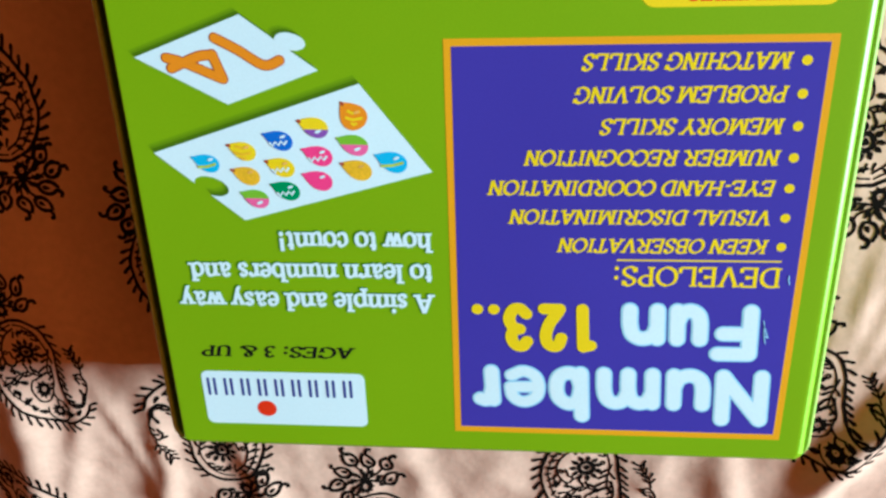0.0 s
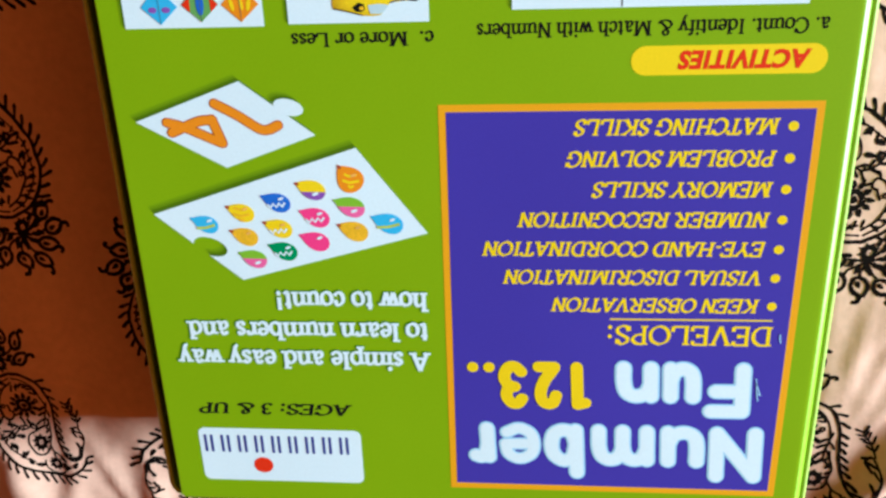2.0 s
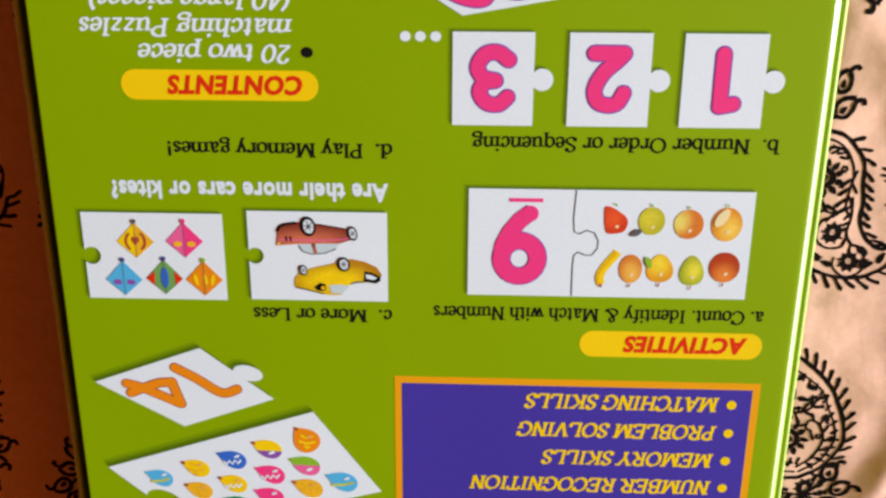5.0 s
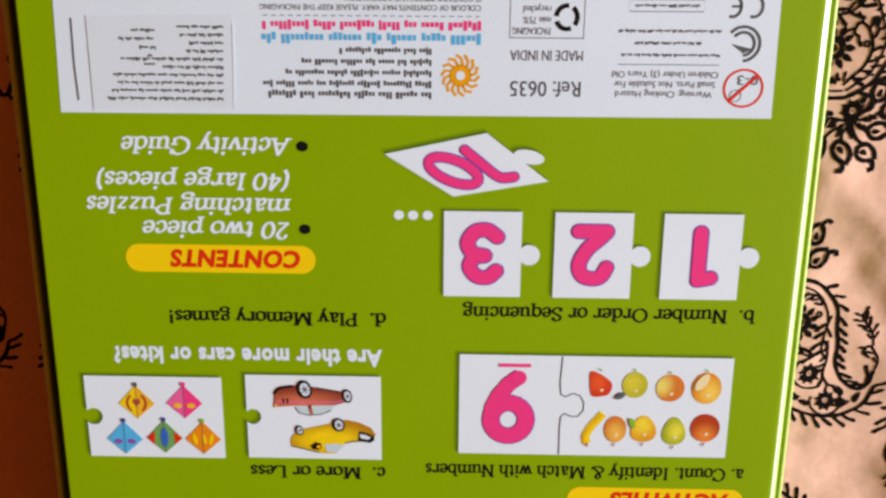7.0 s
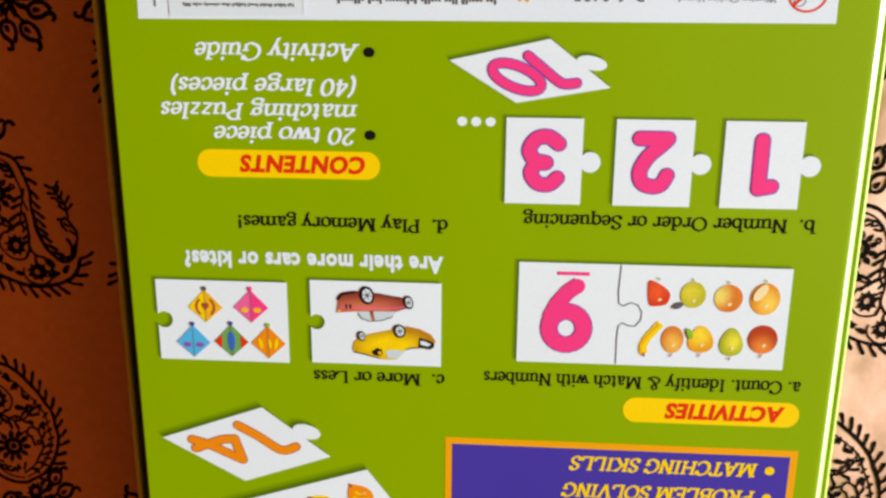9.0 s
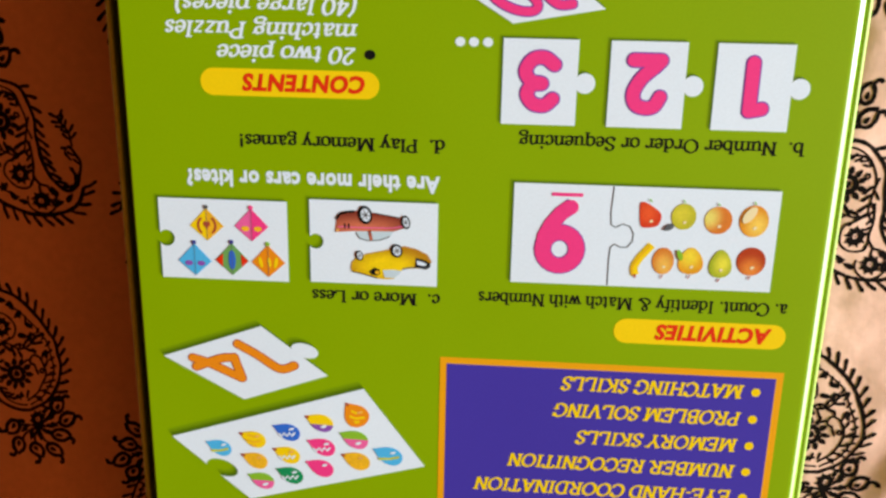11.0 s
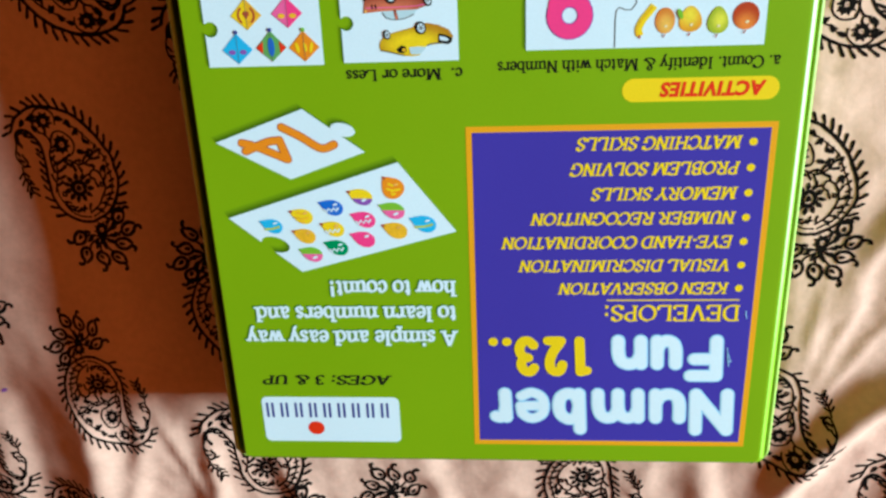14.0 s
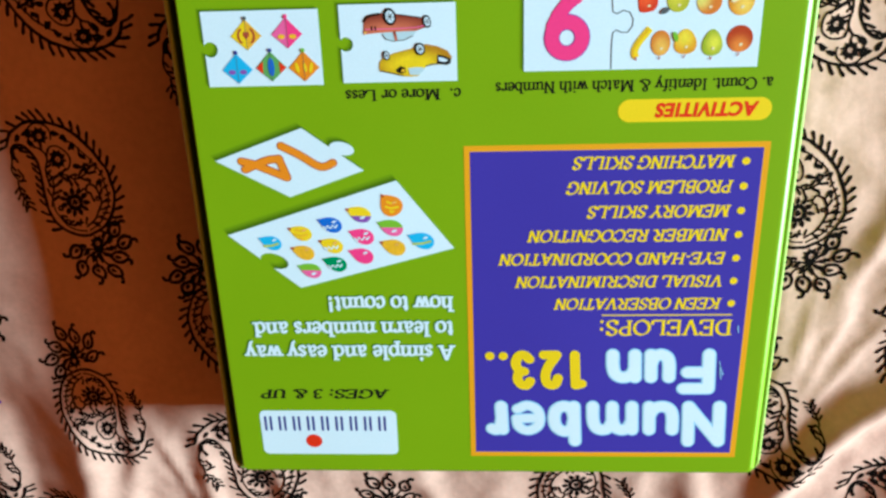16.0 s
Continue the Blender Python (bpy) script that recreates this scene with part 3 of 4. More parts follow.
GLYPHS = {
    "N": (1.0, [[(0, 0), (0, 1)], [(0, 1), (1, 0)], [(1, 0), (1, 1)]]),
    "F": (1.0, [[(0, 0), (0, 1)], [(0, 1), (1, 1)], [(0, 0.52), (0.85, 0.52)]]),
    "u": (0.74, [[(0, 1), (0, 0.42), (0.12, 0.12), (0.45, 0), (0.82, 0.12), (1, 0.42)], [(1, 1), (1, 0)]]),
    "n": (0.74, [[(0, 0), (0, 1)], [(0, 0.58), (0.18, 0.88), (0.55, 1), (0.88, 0.86), (1, 0.5), (1, 0)]]),
    "m": (0.74, [[(0, 0), (0, 1)], [(0, 0.6), (0.1, 0.9), (0.27, 1), (0.43, 0.88), (0.5, 0.55), (0.5, 0)], [(0.5, 0.6), (0.6, 0.9), (0.77, 1), (0.93, 0.88), (1, 0.55), (1, 0)]]),
    "b": (1.0, [[(0, 0), (0, 1)], [(0, 0.33), (0.15, 0.62), (0.5, 0.72), (0.88, 0.6), (1, 0.36), (0.88, 0.1), (0.5, 0), (0.15, 0.08), (0, 0.33)]]),
    "e": (0.74, [[(0, 0.5), (1, 0.52)], [(1, 0.52), (0.92, 0.84), (0.55, 1), (0.13, 0.84), (0, 0.5), (0.12, 0.15), (0.52, 0), (0.95, 0.14)]]),
    "r": (0.74, [[(0, 0), (0, 1)], [(0, 0.55), (0.2, 0.85), (0.55, 1), (0.95, 0.96)]]),
    "1": (1.0, [[(1, 0), (1, 1)], [(1, 1), (0, 0.95)]]),
    "2": (1.0, [[(0.02, 0.76), (0.2, 0.95), (0.5, 1), (0.85, 0.92), (0.95, 0.68), (0.7, 0.38), (0.28, 0.14), (0.06, 0)], [(0.06, 0), (1, 0)]]),
    "3": (1.0, [[(0.02, 0.86), (0.3, 1), (0.7, 0.97), (0.93, 0.77), (0.76, 0.58), (0.42, 0.54)], [(0.42, 0.54), (0.82, 0.48), (1, 0.27), (0.76, 0.04), (0.35, 0), (0, 0.14)]]),
}


def glyph(name, sign, x0, x1, base, cap, thick, material, parent, k, grow=0.0, lean=0.0):
    """A round-ended letter or figure drawn with a broad brush between x0 and x1 (cm). grow: makes it fatter all round."""
    tall, strokes = GLYPHS[sign]
    h, r = thick / 2, thick / 2 + grow
    bm = bmesh.new()
    for q, pts in enumerate(strokes):
        z = level(k) + 0.000012 * q

        def lay(p):
            return ((p.x + lean * (p.y - base)) / 100, p.y / 100, z)
        inner = [(x0 + h + (x1 - x0 - thick) * px, base + h + (cap * tall - thick) * py) for px, py in pts]
        line = smooth_line(inner, 6) if len(inner) > 2 else [Vector((*p, 0)) for p in inner]
        n = len(line)
        left, right = [], []
        for i, p in enumerate(line):
            d = (line[min(i + 1, n - 1)] - line[max(i - 1, 0)]).normalized()
            side = Vector((-d.y, d.x, 0)) * r
            z += 0.0000004
            left.append(bm.verts.new(lay(p + side)))
            right.append(bm.verts.new(lay(p - side)))
        for i in range(n - 1):
            bm.faces.new((right[i], right[i + 1], left[i + 1], left[i]))
        for end, d, a, b in () if pts[0] == pts[-1] else ((line[0], line[0] - line[1], left[0], right[0]), (line[-1], line[-1] - line[-2], right[-1], left[-1])):
            ang = math.atan2(d.y, d.x)
            cap_ring = [bm.verts.new(lay(end + Vector((math.cos(ang + t), math.sin(ang + t), 0)) * r)) for t in (-1.2, -0.8, -0.4, 0.0, 0.4, 0.8, 1.2)]
            bm.faces.new([a] + cap_ring + [b])
    for f in bm.faces:
        f.normal_update()
        if f.normal.z < 0:
            f.normal_flip()
    return part(name, bm, material, parent)


# roman type with brackets: width of the sign, then its strokes in heights of a capital; "~" bends, "_" is a foot, "o" a dot
ROMAN = {}
for sign, wide, drawn in (
        ("A", 722, ".12,0 .5,1;.5,1 .86,0;.27,.33 .68,.33;_.12,0;_.86,0"), ("B", 667, ".22,0 .22,1;~.22,.97 .6,.96 .8,.76 .6,.54 .25,.53;~.25,.53 .66,.52 .88,.27 .66,.04 .22,.03;_.2,0;_.2,1"),
        ("C", 722, "~.9,.72 .75,.93 .5,.98 .22,.82 .1,.5 .22,.18 .52,.02 .78,.08 .93,.28;.9,.98 .9,.68"), ("D", 722, ".2,0 .2,1;~.2,.97 .6,.95 .84,.75 .9,.5 .84,.25 .6,.05 .2,.03;_.2,0;_.2,1"),
        ("E", 667, ".22,0 .22,1;.1,.97 .88,.97;.2,.5 .62,.5;.1,.03 .92,.03;.87,.97 .87,.76;.91,.03 .92,.26;.62,.6 .62,.4"),
        ("G", 778, "~.88,.72 .74,.93 .5,.98 .22,.82 .1,.5 .22,.18 .52,.02 .72,.06 .8,.16;.8,.42 .8,.05;_.8,.47;.88,.98 .88,.7"), ("H", 778, ".2,0 .2,1;.8,0 .8,1;.2,.5 .8,.5;_.2,0;_.2,1;_.8,0;_.8,1"),
        ("I", 389, ".5,0 .5,1;_.5,0;_.5,1"), ("K", 778, ".2,0 .2,1;.25,.42 .8,.97;.42,.58 .82,0;_.2,0;_.2,1;_.84,0;_.8,1"), ("L", 667, ".22,0 .22,1;.1,.03 .9,.03;.9,.03 .92,.3;_.22,1"),
        ("M", 944, ".16,0 .16,1;.18,1 .48,.05;.48,.05 .8,1;.82,0 .82,1;_.16,0;_.14,1;_.84,0;_.84,1"), ("N", 722, ".18,0 .18,1;.18,1 .82,0;.82,0 .82,1;_.18,0;_.14,1;_.82,1"),
        ("O", 778, "~.5,.98 .2,.82 .09,.5 .2,.18 .5,.02 .8,.18 .91,.5 .8,.82 .5,.98"), ("P", 611, ".24,0 .24,1;~.24,.97 .65,.95 .88,.73 .65,.48 .24,.47;_.24,0;_.24,1"),
        ("R", 722, ".22,0 .22,1;~.22,.97 .58,.95 .78,.74 .58,.5 .22,.49;.48,.5 .86,0;_.22,0;_.22,1;_.9,0"), ("S", 556, "~.82,.75 .7,.93 .48,.98 .22,.85 .2,.66 .5,.52 .8,.36 .8,.14 .5,.02 .25,.07 .14,.28;.83,.97 .83,.72;.13,.02 .13,.28"),
        ("T", 667, ".5,0 .5,1;.08,.97 .92,.97;.08,.97 .08,.74;.92,.97 .92,.74;_.5,0"), ("U", 722, "~.2,1 .2,.35 .3,.08 .55,.02 .76,.12 .8,.35 .8,1;_.2,1;_.8,1"),
        ("V", 722, ".14,1 .52,0;.52,0 .86,1;_.14,1;_.86,1"), ("Y", 722, ".12,1 .5,.45;.5,.45 .88,1;.5,0 .5,.45;_.12,1;_.88,1;_.5,0"),
        ("a", 500, ".66,.48 .66,.05;~.2,.52 .3,.66 .5,.67 .66,.5;~.64,.42 .3,.34 .15,.16 .3,.02 .5,.06 .65,.2;~.66,.1 .78,.02 .94,.06"), ("b", 556, ".22,0 .22,1;~.24,.5 .5,.68 .78,.55 .86,.34 .76,.1 .5,.02 .24,.12;_.15,1"),
        ("c", 444, "~.82,.5 .7,.66 .48,.67 .2,.52 .14,.33 .24,.1 .5,.02 .72,.08 .86,.2;o.78,.52"), ("d", 556, ".76,0 .76,1;~.74,.5 .5,.68 .22,.55 .12,.34 .22,.1 .5,.02 .74,.14;_.7,1;_.84,0"),
        ("e", 444, ".18,.38 .84,.38;~.84,.38 .76,.6 .5,.68 .22,.55 .13,.33 .24,.1 .52,.02 .76,.08 .88,.2"), ("f", 333, "~.4,0 .4,.7 .5,.94 .72,.98 .88,.9;.1,.65 .85,.65;_.4,0"),
        ("g", 500, "~.45,.68 .22,.6 .18,.46 .28,.32 .48,.27 .68,.34 .74,.48 .66,.62 .45,.68;~.3,.3 .15,.14 .3,.05 .7,.03 .88,-.1 .7,-.26 .35,-.28 .12,-.18 .25,-.02;.7,.6 .95,.65"),
        ("h", 556, ".22,0 .22,1;~.24,.48 .45,.66 .66,.66 .77,.5 .77,.0;_.22,0;_.15,1;_.78,0"), ("i", 278, ".5,0 .5,.68;o.5,.92;_.5,0;_.4,.68"), ("k", 556, ".22,0 .22,1;.25,.25 .75,.65;.42,.4 .82,0;_.22,0;_.15,1;_.82,0;_.76,.68"),
        ("l", 278, ".5,0 .5,1;_.5,0;_.4,1"), ("m", 833, ".14,0 .14,.68;~.15,.48 .28,.65 .42,.66 .5,.5 .5,0;~.52,.48 .65,.65 .78,.66 .86,.5 .86,0;_.14,0;_.5,0;_.86,0;_.1,.68"),
        ("n", 556, ".22,0 .22,.68;~.24,.48 .45,.66 .66,.66 .77,.5 .77,.0;_.22,0;_.78,0;_.15,.68"), ("o", 500, "~.5,.68 .2,.56 .12,.34 .2,.12 .5,.01 .8,.12 .88,.34 .8,.56 .5,.68"),
        ("p", 556, ".22,-.3 .22,.68;~.24,.5 .5,.68 .78,.55 .86,.34 .76,.1 .5,.02 .24,.12;_.22,-.3;_.15,.68"), ("q", 556, ".76,-.3 .76,.68;~.74,.5 .5,.68 .22,.55 .12,.34 .22,.1 .5,.02 .74,.14;_.76,-.3"),
        ("r", 444, ".28,0 .28,.68;~.3,.45 .5,.65 .72,.66 .84,.6;o.82,.58;_.28,0;_.2,.68"), ("s", 389, "~.76,.52 .65,.65 .45,.67 .25,.56 .28,.44 .55,.34 .78,.22 .72,.07 .48,.02 .28,.06 .18,.2"),
        ("t", 333, "~.42,.9 .42,.2 .5,.05 .68,.03 .88,.12;.1,.66 .85,.66"), ("u", 556, "~.22,.68 .22,.2 .32,.03 .52,.03 .74,.18;.76,.68 .76,0;_.16,.68;_.7,.68;_.84,0"),
        ("v", 500, ".12,.68 .52,0;.52,0 .88,.68;_.12,.68;_.88,.68"), ("w", 722, ".1,.68 .32,0;.32,0 .5,.6;.5,.6 .68,0;.68,0 .9,.68;_.1,.68;_.9,.68;_.48,.68"), ("y", 500, ".15,.68 .52,.02;~.85,.68 .52,.02 .38,-.25 .2,-.28;_.15,.68;_.85,.68"), ("z", 444, ".15,.64 .82,.64;.82,.64 .15,.04;.12,.04 .85,.04"),
        ("0", 500, "~.5,.98 .22,.82 .12,.5 .22,.18 .5,.02 .78,.18 .88,.5 .78,.82 .5,.98"), ("2", 500, "~.15,.74 .28,.95 .55,.98 .78,.8 .7,.55 .4,.25 .14,.06;.12,.06 .88,.06"),
        ("3", 500, "~.14,.8 .3,.97 .6,.95 .76,.76 .62,.58 .36,.52;~.36,.52 .7,.48 .84,.27 .66,.05 .35,.02 .1,.14"), ("4", 500, ".65,0 .65,1;.65,1 .1,.3;.08,.28 .92,.28"),
        ("-", 333, ".15,.33 .85,.33"), (":", 333, "o.5,.09;o.5,.58"), (".", 250, "o.5,.09"), ("!", 333, ".5,.98 .5,.3;o.5,.08"), ("(", 333, "~.85,1.05 .5,.75 .42,.4 .5,.05 .85,-.22"), (")", 333, "~.15,1.05 .5,.75 .58,.4 .5,.05 .15,-.22"),
        ("&", 833, "~.92,.2 .75,.03 .35,.02 .12,.22 .2,.42 .5,.62 .62,.8 .5,.97 .33,.9 .32,.72 .5,.4 .85,.05"), (" ", 270, "")):
    ROMAN[sign] = (wide / 676, drawn)


def roman(name, words, x0, x1, base, cap, material, parent, k, slant=0.0, thick=0.20, thin=0.085, grow=0.0, split=False):
    """A line of roman type from x0 to x1 (cm): each stroke swells with its direction, as a broad pen draws it. split: one part a letter."""
    total = sum(ROMAN[ch][0] for ch in words)
    sx = (x1 - x0) / total
    bm = bmesh.new()
    pen = 0.0
    for ch in words:
        wide, drawn = ROMAN[ch]
        for q, item in enumerate(drawn.split(";") if drawn else ()):
            z = level(k) + 0.000004 * q
            pts = [tuple(float(v) for v in p.split(",")) for p in item.lstrip("~_o").split()]
            pts = [Vector((px * wide, py, 0)) for px, py in pts]

            def lay(p):
                return bm.verts.new(((x0 + (pen + p.x) * sx + slant * p.y * cap) / 100, (base + p.y * cap) / 100, z))
            if item[0] == "o":
                r = thick * 0.56 + grow
                bm.faces.new([lay(pts[0] + Vector((r * math.cos(t * math.pi / 5), r * math.sin(t * math.pi / 5), 0))) for t in range(10)])
                continue
            if item[0] == "_":
                p = pts[0] + Vector((0, (-1 if pts[0].y > 0.3 else 1) * thin / 2, 0))
                w, h = thick * 0.5 + 0.085 + grow, thin / 2 + grow
                bm.faces.new([lay(p + Vector(d)) for d in ((-w, -h, 0), (w, -h, 0), (w, h, 0), (-w, h, 0))])
                continue
            line = smooth_line([(p.x, p.y) for p in pts], 4) if item[0] == "~" else pts
            n, left, right = len(line), [], []
            for i, p in enumerate(line):
                d = (line[min(i + 1, n - 1)] - line[max(i - 1, 0)]).normalized()
                r = (thin + (thick - thin) * abs(math.sin(math.atan2(d.y, d.x) - 0.30)) ** 1.2) / 2 + grow
                side = Vector((-d.y, d.x, 0)) * r
                left.append(lay(p + side))
                right.append(lay(p - side))
            for i in range(n - 1):
                bm.faces.new((right[i], right[i + 1], left[i + 1], left[i]))
        pen += wide
        if len(bm.faces) and (split or pen > total - 0.001):
            for f in bm.faces:
                f.normal_update()
                if f.normal.z < 0:
                    f.normal_flip()
            made = part(name, bm, material, parent)
            if not split:
                tagged(made, kind="stuff")
            bm = bmesh.new()


def bars(name, x0, x1, y, height, material, parent, k):
    """A line of illegible writing: plain bars of its size, grouped like words."""
    bm = bmesh.new()
    x = x0
    while x < x1 - 0.1:
        for _ in range(random.randint(3, 9)):
            wide = height * random.uniform(0.30, 0.46)
            up, low = height * random.choice((0.16, 0.16, 0.55)), y - height * random.choice((0.42, 0.42, 0.42, 0.62))
            if x + wide > x1:
                break
            bm.faces.new([bm.verts.new((px / 100, py / 100, level(k))) for px, py in ((x, low), (x + wide, low), (x + wide, y + up), (x, y + up))])
            x += wide + height * 0.15
        x += height * 0.45
    return tagged(part(name, bm, material, parent), kind="stuff")


# -- the title panel --
PW, PH = 9.8, 12.16
panel = flat("title_panel", [(0, 0), (PW, 0), (PW, PH), (0, PH)], ORANGE, box, 1, "violet-blue title panel with an orange border")
flat("panel_field", [(0.2, 0.2), (PW - 0.2, 0.2), (PW - 0.2, PH - 0.2), (0.2, PH - 0.2)], BLUE, panel, 2)
for sign, a, b, base, cap in (("N", 0.56, 2.06, 9.74, 1.92), ("u", 2.24, 3.48, 9.74, 1.92), ("m", 3.70, 5.52, 9.74, 1.92), ("b", 5.80, 6.94, 9.74, 1.92), ("e", 7.10, 8.28, 9.74, 1.92),
                              ("r", 8.46, 9.26, 9.74, 1.92), ("F", 1.10, 2.38, 7.58, 1.80), ("u", 2.50, 3.54, 7.58, 1.80), ("n", 3.70, 4.88, 7.58, 1.80)):
    thick = 0.33 if sign == "e" else 0.40
    glyph("title_glow", sign, a, b, base, cap, thick, PALEBLUE, panel, 3, grow=0.055, lean=-0.05)
    glyph("title_letter", sign, a, b, base, cap, thick, WHITE, panel, 4, lean=-0.05)
for sign, a, b in (("1", 5.62, 6.20), ("2", 6.46, 7.30), ("3", 7.46, 8.32)):
    glyph("title_figure", sign, a, b, 7.60, 1.62, 0.36, YELLOW, panel, 4, lean=-0.05)
for x in (8.56, 9.04):
    flat("title_dot", ellipse(x, 7.82, 0.17, 0.17), YELLOW, panel, 4)
roman("heading", "DEVELOPS:", 0.60, 5.24, 6.40, 0.60, YELLOW, panel, 3, thick=0.20, thin=0.09)
stroke("underline", [(0.66, 6.20), (5.12, 6.20)], 0.05, YELLOW, panel, 3)
for i, (words, b) in enumerate((("KEEN OBSERVATION", 6.77), ("VISUAL DISCRIMINATION", 8.12), ("EYE-HAND COORDINATION", 8.69), ("NUMBER RECOGNITION", 7.71),
                                ("MEMORY SKILLS", 5.75), ("PROBLEM SOLVING", 6.46), ("MATCHING SKILLS", 6.27))):
    y = 5.76 - 0.852 * i
    roman("list_line", words, 1.05, b - 0.06, y - 0.21, 0.42, YELLOW, panel, 3, slant=0.20, thick=0.235, thin=0.12)
    flat("bullet", ellipse(0.72, y, 0.13, 0.13), YELLOW, panel, 3)
for a, b in (((0.92, 8.05), (0.74, 8.62)), ((0.88, 8.2), (0.80, 8.8)), ((0.74, 8.62), (0.87, 8.5)), ((0.40, 6.62), (0.36, 6.9))):
    stroke("scratch", [a, ((a[0] + b[0]) / 2 + 0.02, (a[1] + b[1]) / 2), b], 0.03, PALEBLUE, panel, 5)

# -- maker's plate, age line and slogan --
plate = flat("maker_plate", rounded(12.55, 10.15, 17.72, 12.10, 0.22), WHITE, box, 1, "white rounded plate with a red dot and navy bars")
for i in range(9):
    for x in (13.00 + 0.54 * i, 13.20 + 0.54 * i):
        flat("logo_bar", rounded(x - 0.045, 10.40, x + 0.045, 11.04, 0.03, 2), NAVY, plate, 2)
flat("logo_dot", ellipse(15.74, 11.50, 0.31, 0.29), RED, plate, 2)
roman("age_line", "AGES: 3 & UP", 12.78, 17.52, 9.23, 0.38, BLACK, box, 1, slant=0.22, thick=0.24, thin=0.11)
for words, b, base in (("A simple and easy way", 17.92, 7.38), ("to learn numbers and", 17.50, 6.42), ("how to count!", 14.76, 5.43)):
    roman("slogan_shade", words, 10.36, b + 0.05, base - 0.035, 0.60, DARKGREEN, box, 1, thick=0.24, thin=0.12, grow=0.03)
    roman("slogan_letter", words, 10.31, b, base, 0.60, WHITE, box, 2, thick=0.225, thin=0.11, grow=0.008, split=True)


# -- printed puzzle pieces --
def piece_outline(w, h, knob=None, notch=None, r=0.17):
    """A jigsaw piece w by h: knob or notch on one side ('left' or 'right') at half height."""
    def bump(x, sign):
        # along the side, upwards
        c = x + sign * r * 0.75
        a = [(x, h / 2 - r * 0.62)]
        for i in range(13):
            t = radians(-130 + 260 * i / 12)
            a.append((c + sign * r * math.cos(t), h / 2 + r * math.sin(t)))
        return a + [(x, h / 2 + r * 0.62)]
    right = bump(w, 1) if knob == "right" else bump(w, -1) if notch == "right" else []
    left = bump(0, -1) if knob == "left" else bump(0, 1) if notch == "left" else []
    return [(0, 0), (w, 0)] + right + [(w, h), (0, h)] + left[::-1]


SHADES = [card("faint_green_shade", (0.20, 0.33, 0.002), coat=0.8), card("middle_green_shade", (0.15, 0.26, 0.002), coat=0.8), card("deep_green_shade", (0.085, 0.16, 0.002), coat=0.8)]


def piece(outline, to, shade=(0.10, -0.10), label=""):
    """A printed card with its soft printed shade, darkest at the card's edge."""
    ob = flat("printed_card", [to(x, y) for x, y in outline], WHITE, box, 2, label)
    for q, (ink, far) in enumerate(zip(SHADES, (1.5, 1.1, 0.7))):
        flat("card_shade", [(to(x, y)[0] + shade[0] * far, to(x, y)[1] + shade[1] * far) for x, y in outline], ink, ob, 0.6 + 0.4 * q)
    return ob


def shift(x0, y0):
    return lambda x, y: (x0 + x, y0 + y)


GLOW = card("pale_cream_print", (0.88, 0.72, 0.42))

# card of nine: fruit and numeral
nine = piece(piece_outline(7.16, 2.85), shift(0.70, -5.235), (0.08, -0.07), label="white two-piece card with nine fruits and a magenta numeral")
stroke("jigsaw_line", [(5.16, -5.22), (5.20, -4.5), (5.17, -4.15), (5.05, -4.08), (4.85, -4.18), (4.66, -4.12), (4.55, -3.92), (4.56, -3.70), (4.70, -3.52), (4.88, -3.52),
                       (5.05, -3.60), (5.15, -3.50), (5.17, -3.2), (5.16, -2.41)], 0.035, GREY, nine, 3)
stroke("numeral_outline", ellipse(6.54, -3.40, 0.47, 0.48), 0.50, PURPLE, nine, 3, closed=True)
stroke("numeral_ring", ellipse(6.54, -3.40, 0.47, 0.48), 0.44, MAGENTA, nine, 4, closed=True)
stroke("numeral_shade", [(7.0, -3.45), (6.97, -3.75), (6.80, -4.10), (6.55, -4.42), (6.25, -4.66)], 0.45, PURPLE, nine, 2.5)
stroke("numeral_tail", [(7.0, -3.45), (6.97, -3.75), (6.80, -4.10), (6.55, -4.42), (6.30, -4.62)], 0.42, MAGENTA, nine, 4.5)
flat("numeral_tip", ellipse(6.29, -4.60, 0.21, 0.21), MAGENTA, nine, 5)
stroke("numeral_bar", [(5.98, -4.95), (6.82, -4.95)], 0.10, MAGENTA, nine, 4)
fruits = (("strawberry", 4.13, -4.45, 0.34, 0.38), ("lime", 3.23, -4.45, 0.36, 0.38), ("peach", 2.30, -4.38, 0.40, 0.40), ("orange", 1.35, -4.39, 0.42, 0.46),
          ("mango", 3.68, -3.17, 0.32, 0.40), ("lemon", 2.93, -3.20, 0.36, 0.40), ("pear", 2.12, -3.15, 0.33, 0.42), ("apple", 1.30, -3.25, 0.42, 0.42))
for name, x, y, rx, ry in fruits:
    body = ellipse(x, y, rx * 0.93, ry * 0.97)
    if name == "strawberry":
        body = [(x + p.x, y + p.y) for p in smooth_line(((0.29, 0.0), (0.29, -0.34), (0.10, -0.34), (-0.28, -0.06), (-0.24, 0.25), (-0.03, 0.34), (0.21, 0.33), (0.28, 0.10)), 4)]
    if name in ("pear", "lemon"):
        body = [(x + (px - x) * (1 + 0.28 * (py - y) / ry), py) for px, py in body]
    flat("printed_fruit", body, FRUIT_INK[name], nine, 4)
    flat("fruit_sheen", ellipse(x - rx * 0.10, y + ry * 0.42, rx * 0.14, ry * 0.10, 30), GLOW, nine, 5.2)
    tip = y + ry * (1 if y > -4 else -1)
    stroke("fruit_stem", [(x - 0.01, tip), (x + 0.04, tip + (0.10 if y > -4 else -0.08))], 0.035, BRICK if y > -4 else LEAF, nine, 6)
